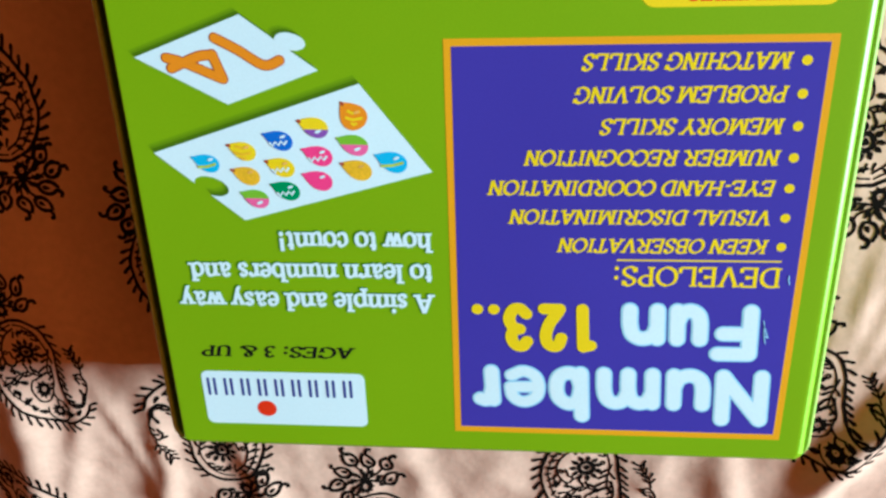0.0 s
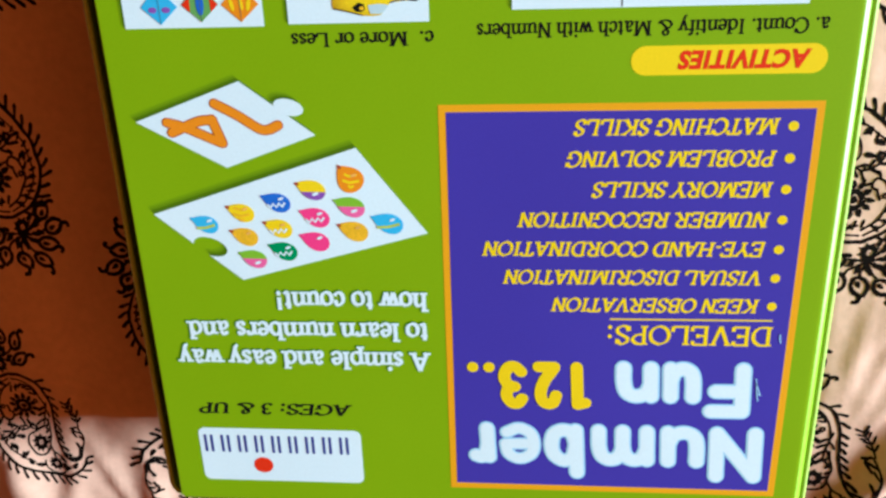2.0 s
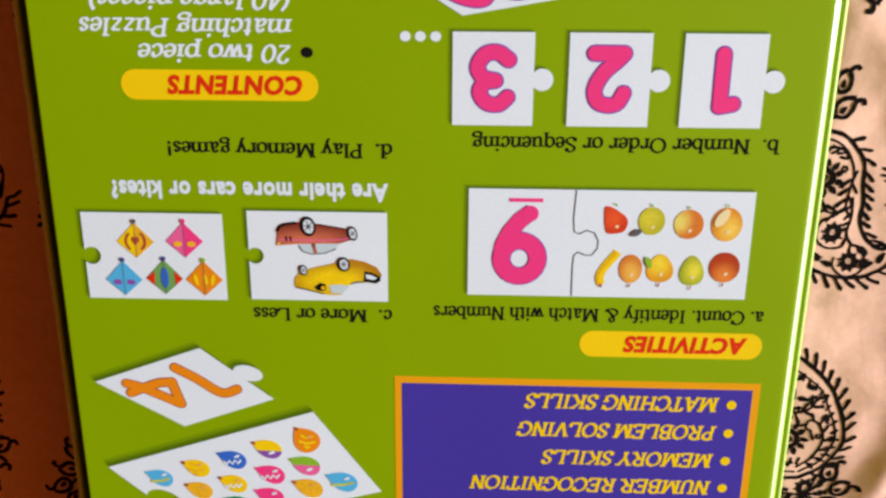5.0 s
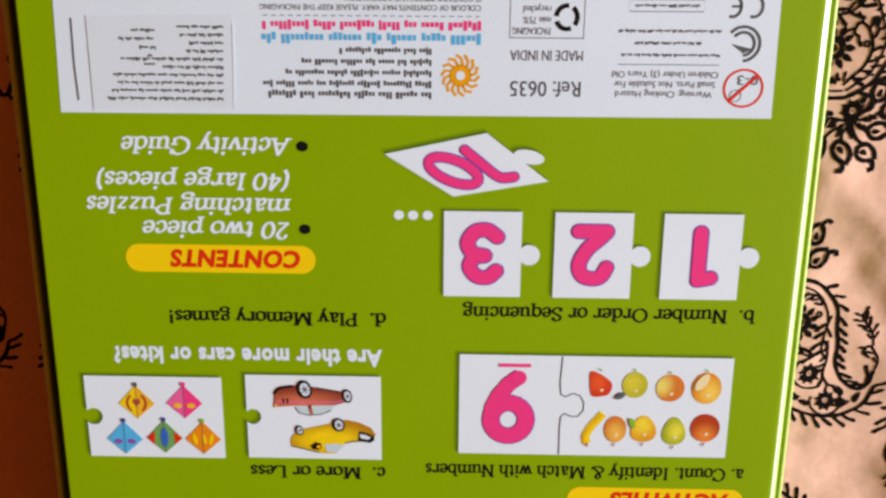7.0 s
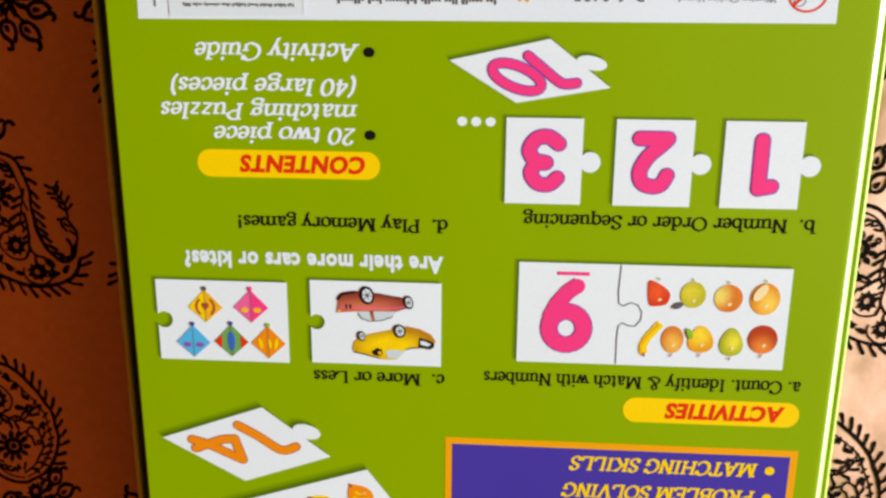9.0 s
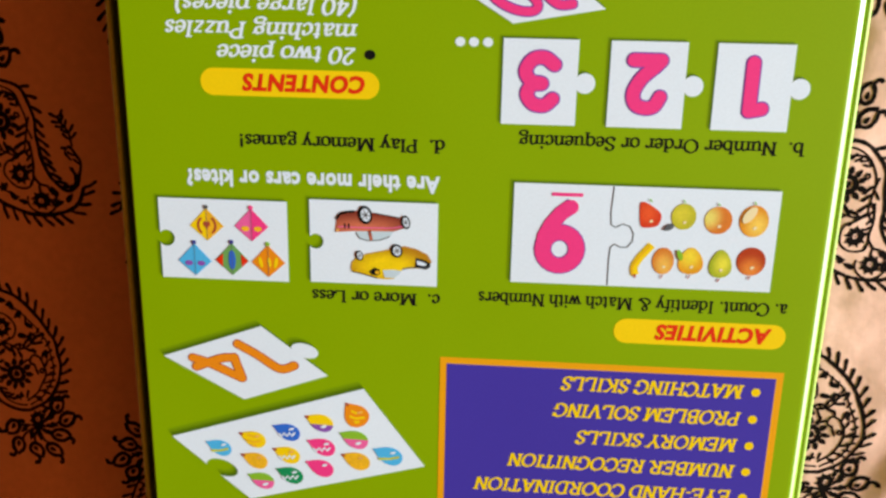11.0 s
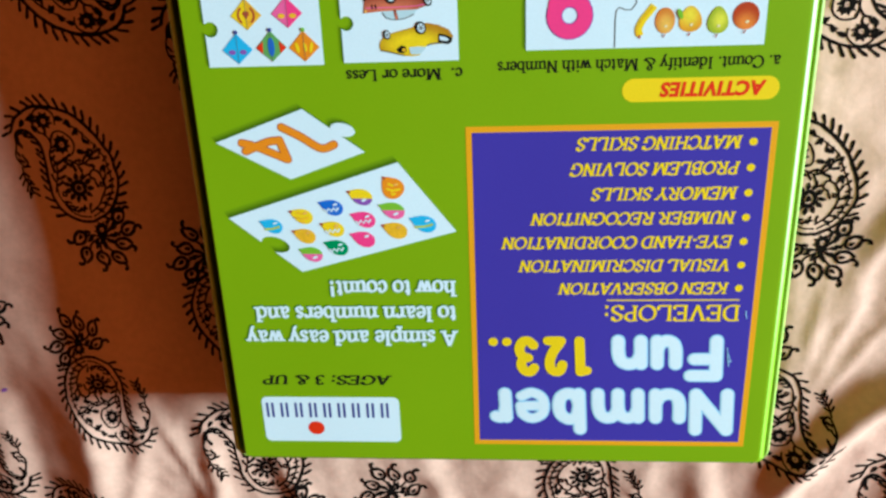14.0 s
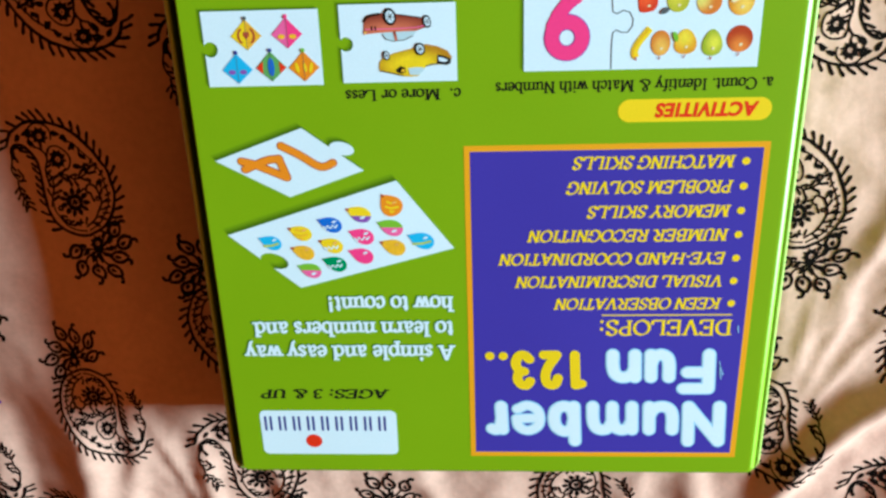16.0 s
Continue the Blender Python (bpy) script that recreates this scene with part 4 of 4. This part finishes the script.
flat("fruit_slice", ellipse(1.48, -4.56, 0.13, 0.27, -35), GLOW, nine, 7)
flat("fruit_leaf", ellipse(3.60, -4.14, 0.15, 0.08, 30), GREY, nine, 7)
flat("fruit_leaf", ellipse(3.24, -3.36, 0.07, 0.16, 20), LEAF, nine, 7)
banana = smooth_line([(4.02, -3.62), (4.18, -3.42), (4.36, -3.18), (4.46, -2.94), (4.42, -2.74)], 5)
stroke("printed_banana", [(p.x, p.y) for p in banana], 0.22, PILL, nine, 4)
stroke("banana_shade", [(p.x + 0.05, p.y + 0.02) for p in banana], 0.05, AMBER, nine, 5)
stroke("banana_tip", [(4.43, -2.76), (4.41, -2.66)], 0.06, BRICK, nine, 5.4)

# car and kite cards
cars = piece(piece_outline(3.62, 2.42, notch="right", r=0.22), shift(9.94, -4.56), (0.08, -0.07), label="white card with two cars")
flat("printed_car", [(12.78, -4.14), (12.66, -4.24), (12.28, -4.285), (11.68, -4.24), (11.05, -4.14), (10.86, -4.08), (10.77, -3.86), (11.17, -3.72), (11.63, -3.71), (12.26, -3.69), (12.83, -3.64), (12.80, -3.9)], REDCAR, cars, 4)
flat("car_window", [(12.26, -3.70), (12.22, -3.62), (12.14, -3.49), (11.91, -3.42), (11.57, -3.45), (11.28, -3.57), (11.17, -3.72)], GLASSY, cars, 3)
stroke("window_line", [(12.24, -3.64), (12.14, -3.49), (11.91, -3.42), (11.57, -3.45), (11.28, -3.57)], 0.03, GREY, cars, 3.6)
stroke("window_post", [(11.86, -3.72), (11.80, -3.44)], 0.08, REDCAR, cars, 4.5)
stroke("car_shadow_line", [(12.80, -4.02), (12.70, -4.17), (12.52, -4.23), (12.28, -4.26)], 0.07, BLACK, cars, 5)
stroke("car_shadow_line", [(11.70, -4.22), (11.30, -4.16), (11.02, -4.11)], 0.03, BLACK, cars, 5)
for x in (12.56, 12.45):
    stroke("car_vent", [(x, -3.90), (x - 0.01, -3.76)], 0.045, BLACK, cars, 5)
flat("car_lamp", ellipse(12.76, -3.70, 0.05, 0.04), PEACH, cars, 5.5)
stroke("car_sill", [(12.76, -3.80), (11.9, -3.80), (11.2, -3.82), (10.9, -3.88)], 0.03, PINK, cars, 4.8)
flat("printed_car", [(12.37, -2.78), (12.23, -2.93), (11.91, -3.05), (11.40, -3.17), (10.88, -3.31), (10.54, -3.24), (10.22, -3.09), (10.09, -2.88), (10.20, -2.67), (10.54, -2.66), (10.91, -2.62), (11.17, -2.32), (11.40, -2.30), (11.63, -2.31), (12.03, -2.41), (12.37, -2.485), (12.40, -2.62)], YELLOWCAR, cars, 4)
flat("car_window", [(11.48, -2.57), (11.20, -2.60), (10.94, -2.57), (11.06, -2.43), (11.16, -2.35), (11.43, -2.36)], GLASSY, cars, 5)
flat("car_inside", [(11.88, -2.52), (11.72, -2.64), (11.58, -2.60), (11.55, -2.47), (11.66, -2.40), (11.80, -2.42)], BLACK, cars, 5)
flat("car_seat", ellipse(11.64, -2.50, 0.06, 0.05), AMBER, cars, 6)
flat("car_bumper", [(10.54, -2.98), (10.34, -2.94), (10.13, -2.84), (10.13, -2.72), (10.25, -2.64), (10.57, -2.69)], BLACK, cars, 5)
flat("car_lamp", [(10.52, -2.90), (10.36, -2.87), (10.22, -2.80), (10.30, -2.74), (10.50, -2.78)], GREYWHITE, cars, 6)
stroke("car_sill", [(12.36, -2.50), (12.03, -2.43), (11.64, -2.33)], 0.03, BLACK, cars, 4.8)
stroke("car_sill", [(10.92, -2.62), (10.72, -2.68), (10.54, -2.68)], 0.04, GREY, cars, 4.8)
for x, y, rx, ry in ((11.98, -4.17, 0.20, 0.27), (10.84, -4.00, 0.13, 0.20), (11.09, -3.16, 0.17, 0.20), (12.15, -2.98, 0.11, 0.15)):
    flat("printed_wheel", ellipse(x, y, rx, ry, 12), BLACK, cars, 6)
    flat("printed_rim", ellipse(x - 0.01, y, rx * 0.66, ry * 0.70, 12), GREYWHITE, cars, 7)
    for turn_ in (20, 80, 140):
        flat("wheel_spoke", ellipse(x - 0.01, y, rx * 0.09, ry * 0.62, turn_, n=8), GREY, cars, 7.6)

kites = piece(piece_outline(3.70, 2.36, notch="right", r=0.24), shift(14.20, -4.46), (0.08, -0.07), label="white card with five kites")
DULLGREEN = card("dull_green_print", (0.16, 0.36, 0.10))
for x, y, a, b, trim in ((16.52, -3.74, AMBER, PILL, "heart"), (15.23, -3.77, MAGENTA, PINK, "spots"), (16.92, -2.69, SKYBLUE, SKYBLUE, "spots"), (15.83, -2.74, DULLGREEN, DULLGREEN, "lens"), (14.78, -2.72, NUMERAL, NUMERAL, "leaves")):
    flat("printed_kite", [(x - 0.49, y + 0.06), (x, y - 0.46), (x, y + 0.50)], a, kites, 4)
    flat("kite_half", [(x + 0.49, y + 0.06), (x, y + 0.50), (x, y - 0.46)], b, kites, 4)
    for side in (-1, 1):
        if trim == "spots":
            flat("kite_spot", ellipse(x + side * 0.18, y + 0.13, 0.115, 0.075), PURPLE if a is SKYBLUE else AMBER, kites, 5)
        elif trim == "lens":
            flat("kite_corner", [(x + side * 0.48, y + 0.06), (x + side * 0.28, y + 0.25), (x + side * 0.26, y - 0.14)], RED, kites, 5)
        elif trim == "heart":
            stroke("kite_bracket", ellipse(x, y + 0.05, 0.25, 0.27, 0.0, 8, -55 if side > 0 else 125, 55 if side > 0 else 235), 0.065, BRICK, kites, 5)
            flat("kite_heart", ellipse(x + side * 0.045, y + 0.0, 0.06, 0.075, n=10), BRICK, kites, 5 + 0.2 * side)
        else:
            flat("kite_leaf", ellipse(x + side * 0.22, y + 0.06, 0.055, 0.17, side * 12.0, n=12), PILL, kites, 5)
    if trim == "lens":
        flat("kite_lens", ellipse(x, y + 0.04, 0.10, 0.29), COBALT, kites, 5.5)
    elif trim == "heart":
        flat("kite_heart_tip", [(x - 0.09, y + 0.02), (x + 0.09, y + 0.02), (x, y + 0.17)], BRICK, kites, 5.5)
    elif trim == "leaves":
        flat("kite_leaf", ellipse(x - 0.03, y + 0.05, 0.055, 0.15, 10.0, n=12), PILL, kites, 5.2)
    stroke("kite_spar", [(x, y - 0.46), (x, y + 0.5)], 0.013, GREY, kites, 6)
    flat("kite_knob", ellipse(x, y - 0.49, 0.065, 0.065), {SKYBLUE: NAVY, DULLGREEN: NAVY, MAGENTA: MAGENTA, NUMERAL: LEAF}.get(a, GREY), kites, 6)

# numeral cards in a row
for words, x, label in (("1", 0.80, "one"), ("2", 3.53, "two"), ("3", 6.33, "three")):
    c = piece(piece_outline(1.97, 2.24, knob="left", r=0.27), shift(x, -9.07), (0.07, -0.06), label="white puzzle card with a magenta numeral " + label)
    a, b = (x + 0.54, x + 1.20) if words == "1" else (x + 0.44, x + 1.53)
    glyph("numeral_outline", words, a, b, -8.76, 1.58, 0.34, PURPLE, c, 3, grow=0.04)
    glyph("numeral", words, a, b, -8.76, 1.58, 0.34, MAGENTA, c, 4)
for x in (8.71, 9.08, 9.44):
    flat("dot", ellipse(x, -8.95, 0.13, 0.12), WHITE, box, 1)


def in_quad(a, b, c, d, w, h):
    """Lays a card of w by h into the four corners a (lower left), b, c, d, in perspective as it is drawn."""
    sx, sy = a[0] - b[0] + c[0] - d[0], a[1] - b[1] + c[1] - d[1]
    dx1, dx2, dy1, dy2 = b[0] - c[0], d[0] - c[0], b[1] - c[1], d[1] - c[1]
    det = dx1 * dy2 - dx2 * dy1
    g, q = (sx * dy2 - dx2 * sy) / det, (dx1 * sy - sx * dy1) / det

    def to(x, y):
        u, v = x / w, y / h
        f = g * u + q * v + 1
        return (((b[0] - a[0] + g * b[0]) * u + (d[0] - a[0] + q * d[0]) * v + a[0]) / f,
                ((b[1] - a[1] + g * b[1]) * u + (d[1] - a[1] + q * d[1]) * v + a[1]) / f)
    return to


# tilted card with the numeral ten
to = in_quad((7.26, -11.04), (9.79, -10.49), (8.07, -9.44), (5.71, -9.85), 2.6, 2.0)
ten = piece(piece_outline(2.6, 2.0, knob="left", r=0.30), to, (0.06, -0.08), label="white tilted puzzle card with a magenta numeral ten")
for name, ink, wide, k in (("numeral_outline", PURPLE, 0.285, 3), ("numeral", MAGENTA, 0.215, 4)):
    stroke(name, ellipse(8.07, -10.09, 0.66, 0.27, 159.0, n=28), wide, ink, ten, k, closed=True)
    one = smooth_line(((7.80, -10.62), (7.40, -10.30), (7.02, -10.0), (6.82, -9.93), (6.56, -9.96)), 4)
    stroke(name, [(p.x, p.y) for p in one], wide, ink, ten, k + 0.2)
    for end in (one[0], one[-1]):
        flat(name, ellipse(end.x, end.y, wide / 2, wide / 2, n=12), ink, ten, k + 0.3)

# tilted card with the numeral fourteen
to = in_quad((15.07, -0.70), (18.06, 0.38), (15.67, 1.68), (13.12, 0.78), 3.0, 2.2)
fourteen = piece(piece_outline(3.0, 2.2, knob="left", r=0.32), to, (0.10, -0.12), label="white tilted puzzle card with an orange numeral")
for name, ink, wide, k in (("numeral_outline", BRICK, 0.29, 3), ("numeral", NUMERAL, 0.235, 4)):
    for q, line in enumerate((((15.80, -0.11), (15.2, 0.22), (14.66, 0.58), (14.40, 0.62), (14.12, 0.50)), ((17.18, 0.40), (16.72, 0.53), (15.72, 0.98)),
                              ((17.08, 0.68), (16.72, 0.53), (16.25, 0.36), (15.90, 0.34)), ((15.92, 0.32), (15.82, 0.62), (15.70, 0.98)))):
        stroke(name, [(p.x, p.y) for p in smooth_line(line, 4)], wide, ink, fourteen, k + 0.1 * q)
        for end in (line[0], line[-1]):
            flat(name, ellipse(*end, wide / 2, wide / 2, n=12), ink, fourteen, k + 0.1 * q + 0.05)

# tilted card with balloons
to = in_quad((12.06, 1.14), (17.98, 3.04), (15.62, 5.06), (10.20, 3.60), 6.0, 3.0)
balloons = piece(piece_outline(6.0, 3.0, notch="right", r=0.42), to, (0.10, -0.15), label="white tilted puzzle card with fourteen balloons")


def balloon(x, y, a, b, trim, tilt=158.0, long=0.43, wide=0.285):
    """A printed balloon: a pointed egg with a stripe, a zigzag, bands or a second colour below."""
    c, s = math.cos(radians(tilt)), math.sin(radians(tilt))
    body = []
    for i in range(28):
        t = 2 * math.pi * i / 28
        px = long * math.cos(t) - 0.05 * max(0.0, -math.cos(t)) ** 6
        py = wide * math.sin(t) * (1 + 0.18 * math.cos(t)) * (1 - 0.22 * max(0.0, -math.cos(t)) ** 2)
        body.append((x + px * c - py * s, y + px * s + py * c))
    flat("printed_balloon", body, a, balloons, 4)
    tip = (x - (long + 0.03) * c, y - (long + 0.03) * s)
    flat("balloon_knot", ellipse(*tip, 0.07, 0.05, tilt, n=8), BRICK if a in (NUMERAL, PILL, YELLOW, AMBER) else a, balloons, 4.3)
    lo, hi = min(p[0] for p in body), max(p[0] for p in body)
    if trim == "half":
        flat("balloon_half", [p for p in body if p[1] > y - 0.02 * math.sin(9 * p[0])], b, balloons, 5)
        flat("balloon_sheen", ellipse(x - 0.10, y + 0.13, 0.10, 0.045, 20, n=10), WHITE, balloons, 6)
    elif trim == "zigzag":
        xs_ = np.linspace(lo + 0.16, hi - 0.14, 7)
        stroke("balloon_zigzag", [(px, y + 0.09 + (0.055 if i % 2 else -0.055) + 0.10 * (px - x)) for i, px in enumerate(xs_)], 0.065, b, balloons, 5)
    elif trim == "stripe":
        stroke("balloon_stripe", [(lo + 0.10, y + 0.03), (x, y + 0.11), (hi - 0.12, y + 0.12)], 0.075, b, balloons, 5)
    elif trim == "bands":
        for q, cut in ((-0.10, 0.20), (0.08, 0.14), (0.22, 0.30)):
            stroke("balloon_stripe", [(lo + cut, y + q - 0.02), (x, y + q + 0.03), (hi - cut, y + q - 0.04)], 0.075, b, balloons, 5)
    if trim != "half":
        flat("balloon_sheen", ellipse(x - 0.12, y - 0.10, 0.09, 0.04, 20, n=10), GREYWHITE if a in (SKYBLUE, COBALT, EMERALD, MAGENTA) else PEACH, balloons, 6)


for x, y, a, b, trim in ((16.50, 3.33, SKYBLUE, LIME, "stripe"), (15.43, 2.98, PILL, AMBER, "bands"), (14.38, 2.68, COBALT, WHITE, "zigzag"), (13.37, 2.31, PILL, PURPLE, "half"),
                         (12.29, 2.01, NUMERAL, PILL, "bands"), (15.40, 3.70, AMBER, PILL, ""), (14.40, 3.45, YELLOW, WHITE, "zigzag"), (13.32, 3.12, MAGENTA, WHITE, "zigzag"),
                         (12.32, 2.81, LEAF, PINK, "half"), (15.22, 4.38, LEAF, PINK, "half"), (14.32, 4.14, EMERALD, WHITE, "zigzag"), (13.38, 3.84, MAGENTA, PINK, ""),
                         (12.27, 3.53, AMBER, PILL, ""), (11.29, 3.30, SKYBLUE, LIME, "stripe")):
    far = 0.86 + 0.025 * (16.5 - x)
    balloon(x, y, a, b, trim, *((128.0, 0.40, 0.37) if a is NUMERAL else (158.0, 0.43 * far, 0.29 * far)))

# -- captions and headings --
for words, a, b, xa, xb, y, name in (("ACTIVITIES", 0.10, 4.88, 0.48, 3.72, -1.06, "activities_heading"), ("CONTENTS", 11.58, 16.48, 11.92, 15.33, -7.74, "contents_heading")):
    p = flat(name, rounded(a, y - 0.37, b, y + 0.37, 0.36), PILL, box, 1, "golden yellow rounded heading bar with red letters")
    letters("heading_letters", words, xa + 0.02, xb - 0.05, y - 0.215, 0.42, RED, p, 2, slant=0.16, bold=0.044)
for words, a, b, base, cap, m, sl, th in (
        ("a. Count. Identify & Match with Numbers", 0.15, 8.75, -2.05, 0.37, BLACK, 0.0, 0.19), ("b.  Number Order or Sequencing", 0.28, 7.80, -6.56, 0.37, BLACK, 0.0, 0.19),
        ("c.  More or Less", 9.84, 13.54, -1.90, 0.36, BLACK, 0.0, 0.21), ("d.  Play Memory games!", 9.78, 15.50, -6.33, 0.37, BLACK, 0.0, 0.21),
        ("20 two piece", 12.18, 15.95, -8.72, 0.43, WHITE, 0.22, 0.20), ("matching Puzzles", 12.16, 17.34, -9.33, 0.43, WHITE, 0.22, 0.20),
        ("(40 large pieces)", 12.10, 17.06, -9.97, 0.43, WHITE, 0.22, 0.20), ("Activity Guide", 12.10, 16.32, -10.86, 0.43, WHITE, 0.22, 0.20)):
    roman("caption", words, a, b, base, cap, m, box, 1, slant=sl, thick=th, thin=0.10)
letters("caption", "Are their more cars or kites?", 9.90, 17.02, -5.29, 0.43, GREYWHITE, box, 1, bold=0.045)
for y in (-8.55, -10.66):
    flat("bullet", ellipse(11.83, y, 0.15, 0.13), BLACK, box, 1)

# -- the white information label --
info = flat("information_label", [(0.42, -14.53), (17.70, -14.53), (17.78, -11.44), (0.38, -11.46)], GREYWHITE, box, 1, "white printed information panel with small writing")
stroke("warning_ring", ellipse(1.12, -12.18, 0.46, 0.44), 0.055, RED, info, 2, closed=True)
stroke("warning_bar", [(0.80, -12.48), (1.44, -11.88)], 0.07, RED, info, 3)
letters("age_mark", "0-3", 0.78, 1.28, -12.48, 0.22, GREY, info, 2, bold=0.01)
stroke("warning_face", ellipse(1.30, -12.0, 0.14, 0.14, n=12), 0.02, GREY, info, 2, closed=True)
for i, words in enumerate(("Warning: Choking Hazard", "Small Parts. Not Suitable For", "Children Under (3) Years Old")):
    letters("warning_line", words, 1.86 - 0.06 * i, 4.18 + 0.05 * i, -12.09 - 0.235 * i, 0.15, GREY, info, 2)
stroke("rule", [(1.75, -12.72), (4.15, -12.72)], 0.02, GREY, info, 2)
for y, a, b in ((-12.94, 1.75, 4.1), (-13.22, 2.2, 3.8), (-13.50, 1.75, 4.2)):
    bars("small_writing", a, b, y, 0.07, GREY, info, 2)
stroke("small_box", [(2.2, -14.22), (3.95, -14.22), (3.95, -13.95), (2.2, -13.95)], 0.02, GREY, info, 2, closed=True)
bars("small_writing", 2.3, 3.85, -14.08, 0.07, GREY, info, 2)
for r in (0.40, 0.27):
    stroke("mark_arc", ellipse(1.22, -13.22, r, r, 0, 14, 95, 320), 0.07, GREY, info, 2)
flat("mark_leaf", [(0.98, -13.1), (1.5, -13.22), (1.2, -13.0)], GREY, info, 2)
for x in (1.03, 1.53):
    stroke("mark_letter", ellipse(x, -14.08, 0.20, 0.24, 0, 12, 70, 290), 0.07, GREY, info, 2)
stroke("mark_letter", [(1.33, -14.08), (1.55, -14.08)], 0.06, GREY, info, 2)
letters("reference_line", "Ref: 0635", 5.02, 6.72, -12.30, 0.36, GREY, info, 2, bold=0.004)
letters("origin_line", "MADE IN INDIA", 5.0, 6.74, -13.03, 0.24, GREY, info, 2)
stroke("recycling_box", [(5.0, -14.25), (6.76, -14.25), (6.76, -13.32), (5.0, -13.32)], 0.025, GREY, info, 2, closed=True)
for a in (20, 140, 260):
    stroke("recycling_arrow", ellipse(5.42, -13.80, 0.25, 0.27, 0, 8, a, a + 95), 0.11, BLACK, info, 2)
for i, words in enumerate(("PACKAGING", "min 75%", "recycled")):
    letters("recycling_line", words, 5.80, (6.70, 6.45, 6.45)[i], -13.56 - 0.25 * i, 0.16, GREY, info, 2)
flat("sun_disc", ellipse(7.93, -12.42, 0.26, 0.26), ORANGE, info, 2)
flat("sun_core", ellipse(7.93, -12.42, 0.11, 0.11), GREYWHITE, info, 3)
for i in range(14):
    a = 2 * math.pi * i / 14
    stroke("sun_ray", [(7.93 + 0.24 * math.cos(a), -12.42 + 0.24 * math.sin(a)), (7.93 + 0.38 * math.cos(a + 0.15), -12.42 + 0.40 * math.sin(a + 0.15)), (7.93 + 0.46 * math.cos(a + 0.45), -12.42 + 0.50 * math.sin(a + 0.45))], 0.07, ORANGE, info, 2)
bars("maker_line", 8.63, 12.8, -11.94, 0.17, GREY, info, 2)
for i, b in enumerate((12.75, 12.2, 11.9, 10.9)):
    bars("small_writing", 8.63, b, -12.19 - 0.265 * i, 0.15, GREY, info, 2)
bars("web_line", 7.45, 12.74, -13.27, 0.23, SKYBLUE, info, 2)
bars("mail_line", 7.45, 12.74, -13.58, 0.20, MAGENTA, info, 2)
for i in range(26):
    stroke("dash", [(7.48 + 0.203 * i, -13.80), (7.60 + 0.203 * i, -13.80)], 0.02, GREY, info, 2)
letters("notice_line", "COLOUR OF CONTENTS MAY VARY. PLEASE KEEP THE PACKAGING", 7.46, 12.74, -14.06, 0.13, GREY, info, 2)
letters("notice_line", "IT CONTAINS IMPORTANT INFORMATION", 7.46, 10.7, -14.27, 0.13, GREY, info, 2)
bars("maker_line", 13.9, 17.28, -14.24, 0.12, GREY, info, 2)
sticker = flat("price_sticker", [(13.45, -11.56), (16.95, -11.52), (16.95, -13.75), (13.40, -13.80)], STICKER, info, 3)
for i in range(10):
    bars("small_writing", 13.72 - 0.01 * i, (16.6, 16.5, 16.3, 16.4, 15.3, 16.2, 14.6, 14.5, 14.7, 14.9)[i] , -11.80 - 0.19 * i, 0.085, GREY, sticker, 4)
for i, (a, b) in enumerate(((15.35, 15.75), (15.4, 15.6), (15.3, 15.7), (15.35, 16.2), (15.3, 15.9))):
    bars("small_writing", a, b, -12.62 - 0.2 * i, 0.085, GREY, sticker, 4)
stroke("fold_and_glint_line", [(17.30, -11.75), (17.33, -12.6), (17.31, -13.7)], 0.035, GREY, info, 3)
# glint on the sticker's edge, painted as a white line
stroke("fold_and_glint_line", [(13.46, -11.60), (13.42, -12.6), (13.40, -13.6)], 0.05, WHITE, info, 4)
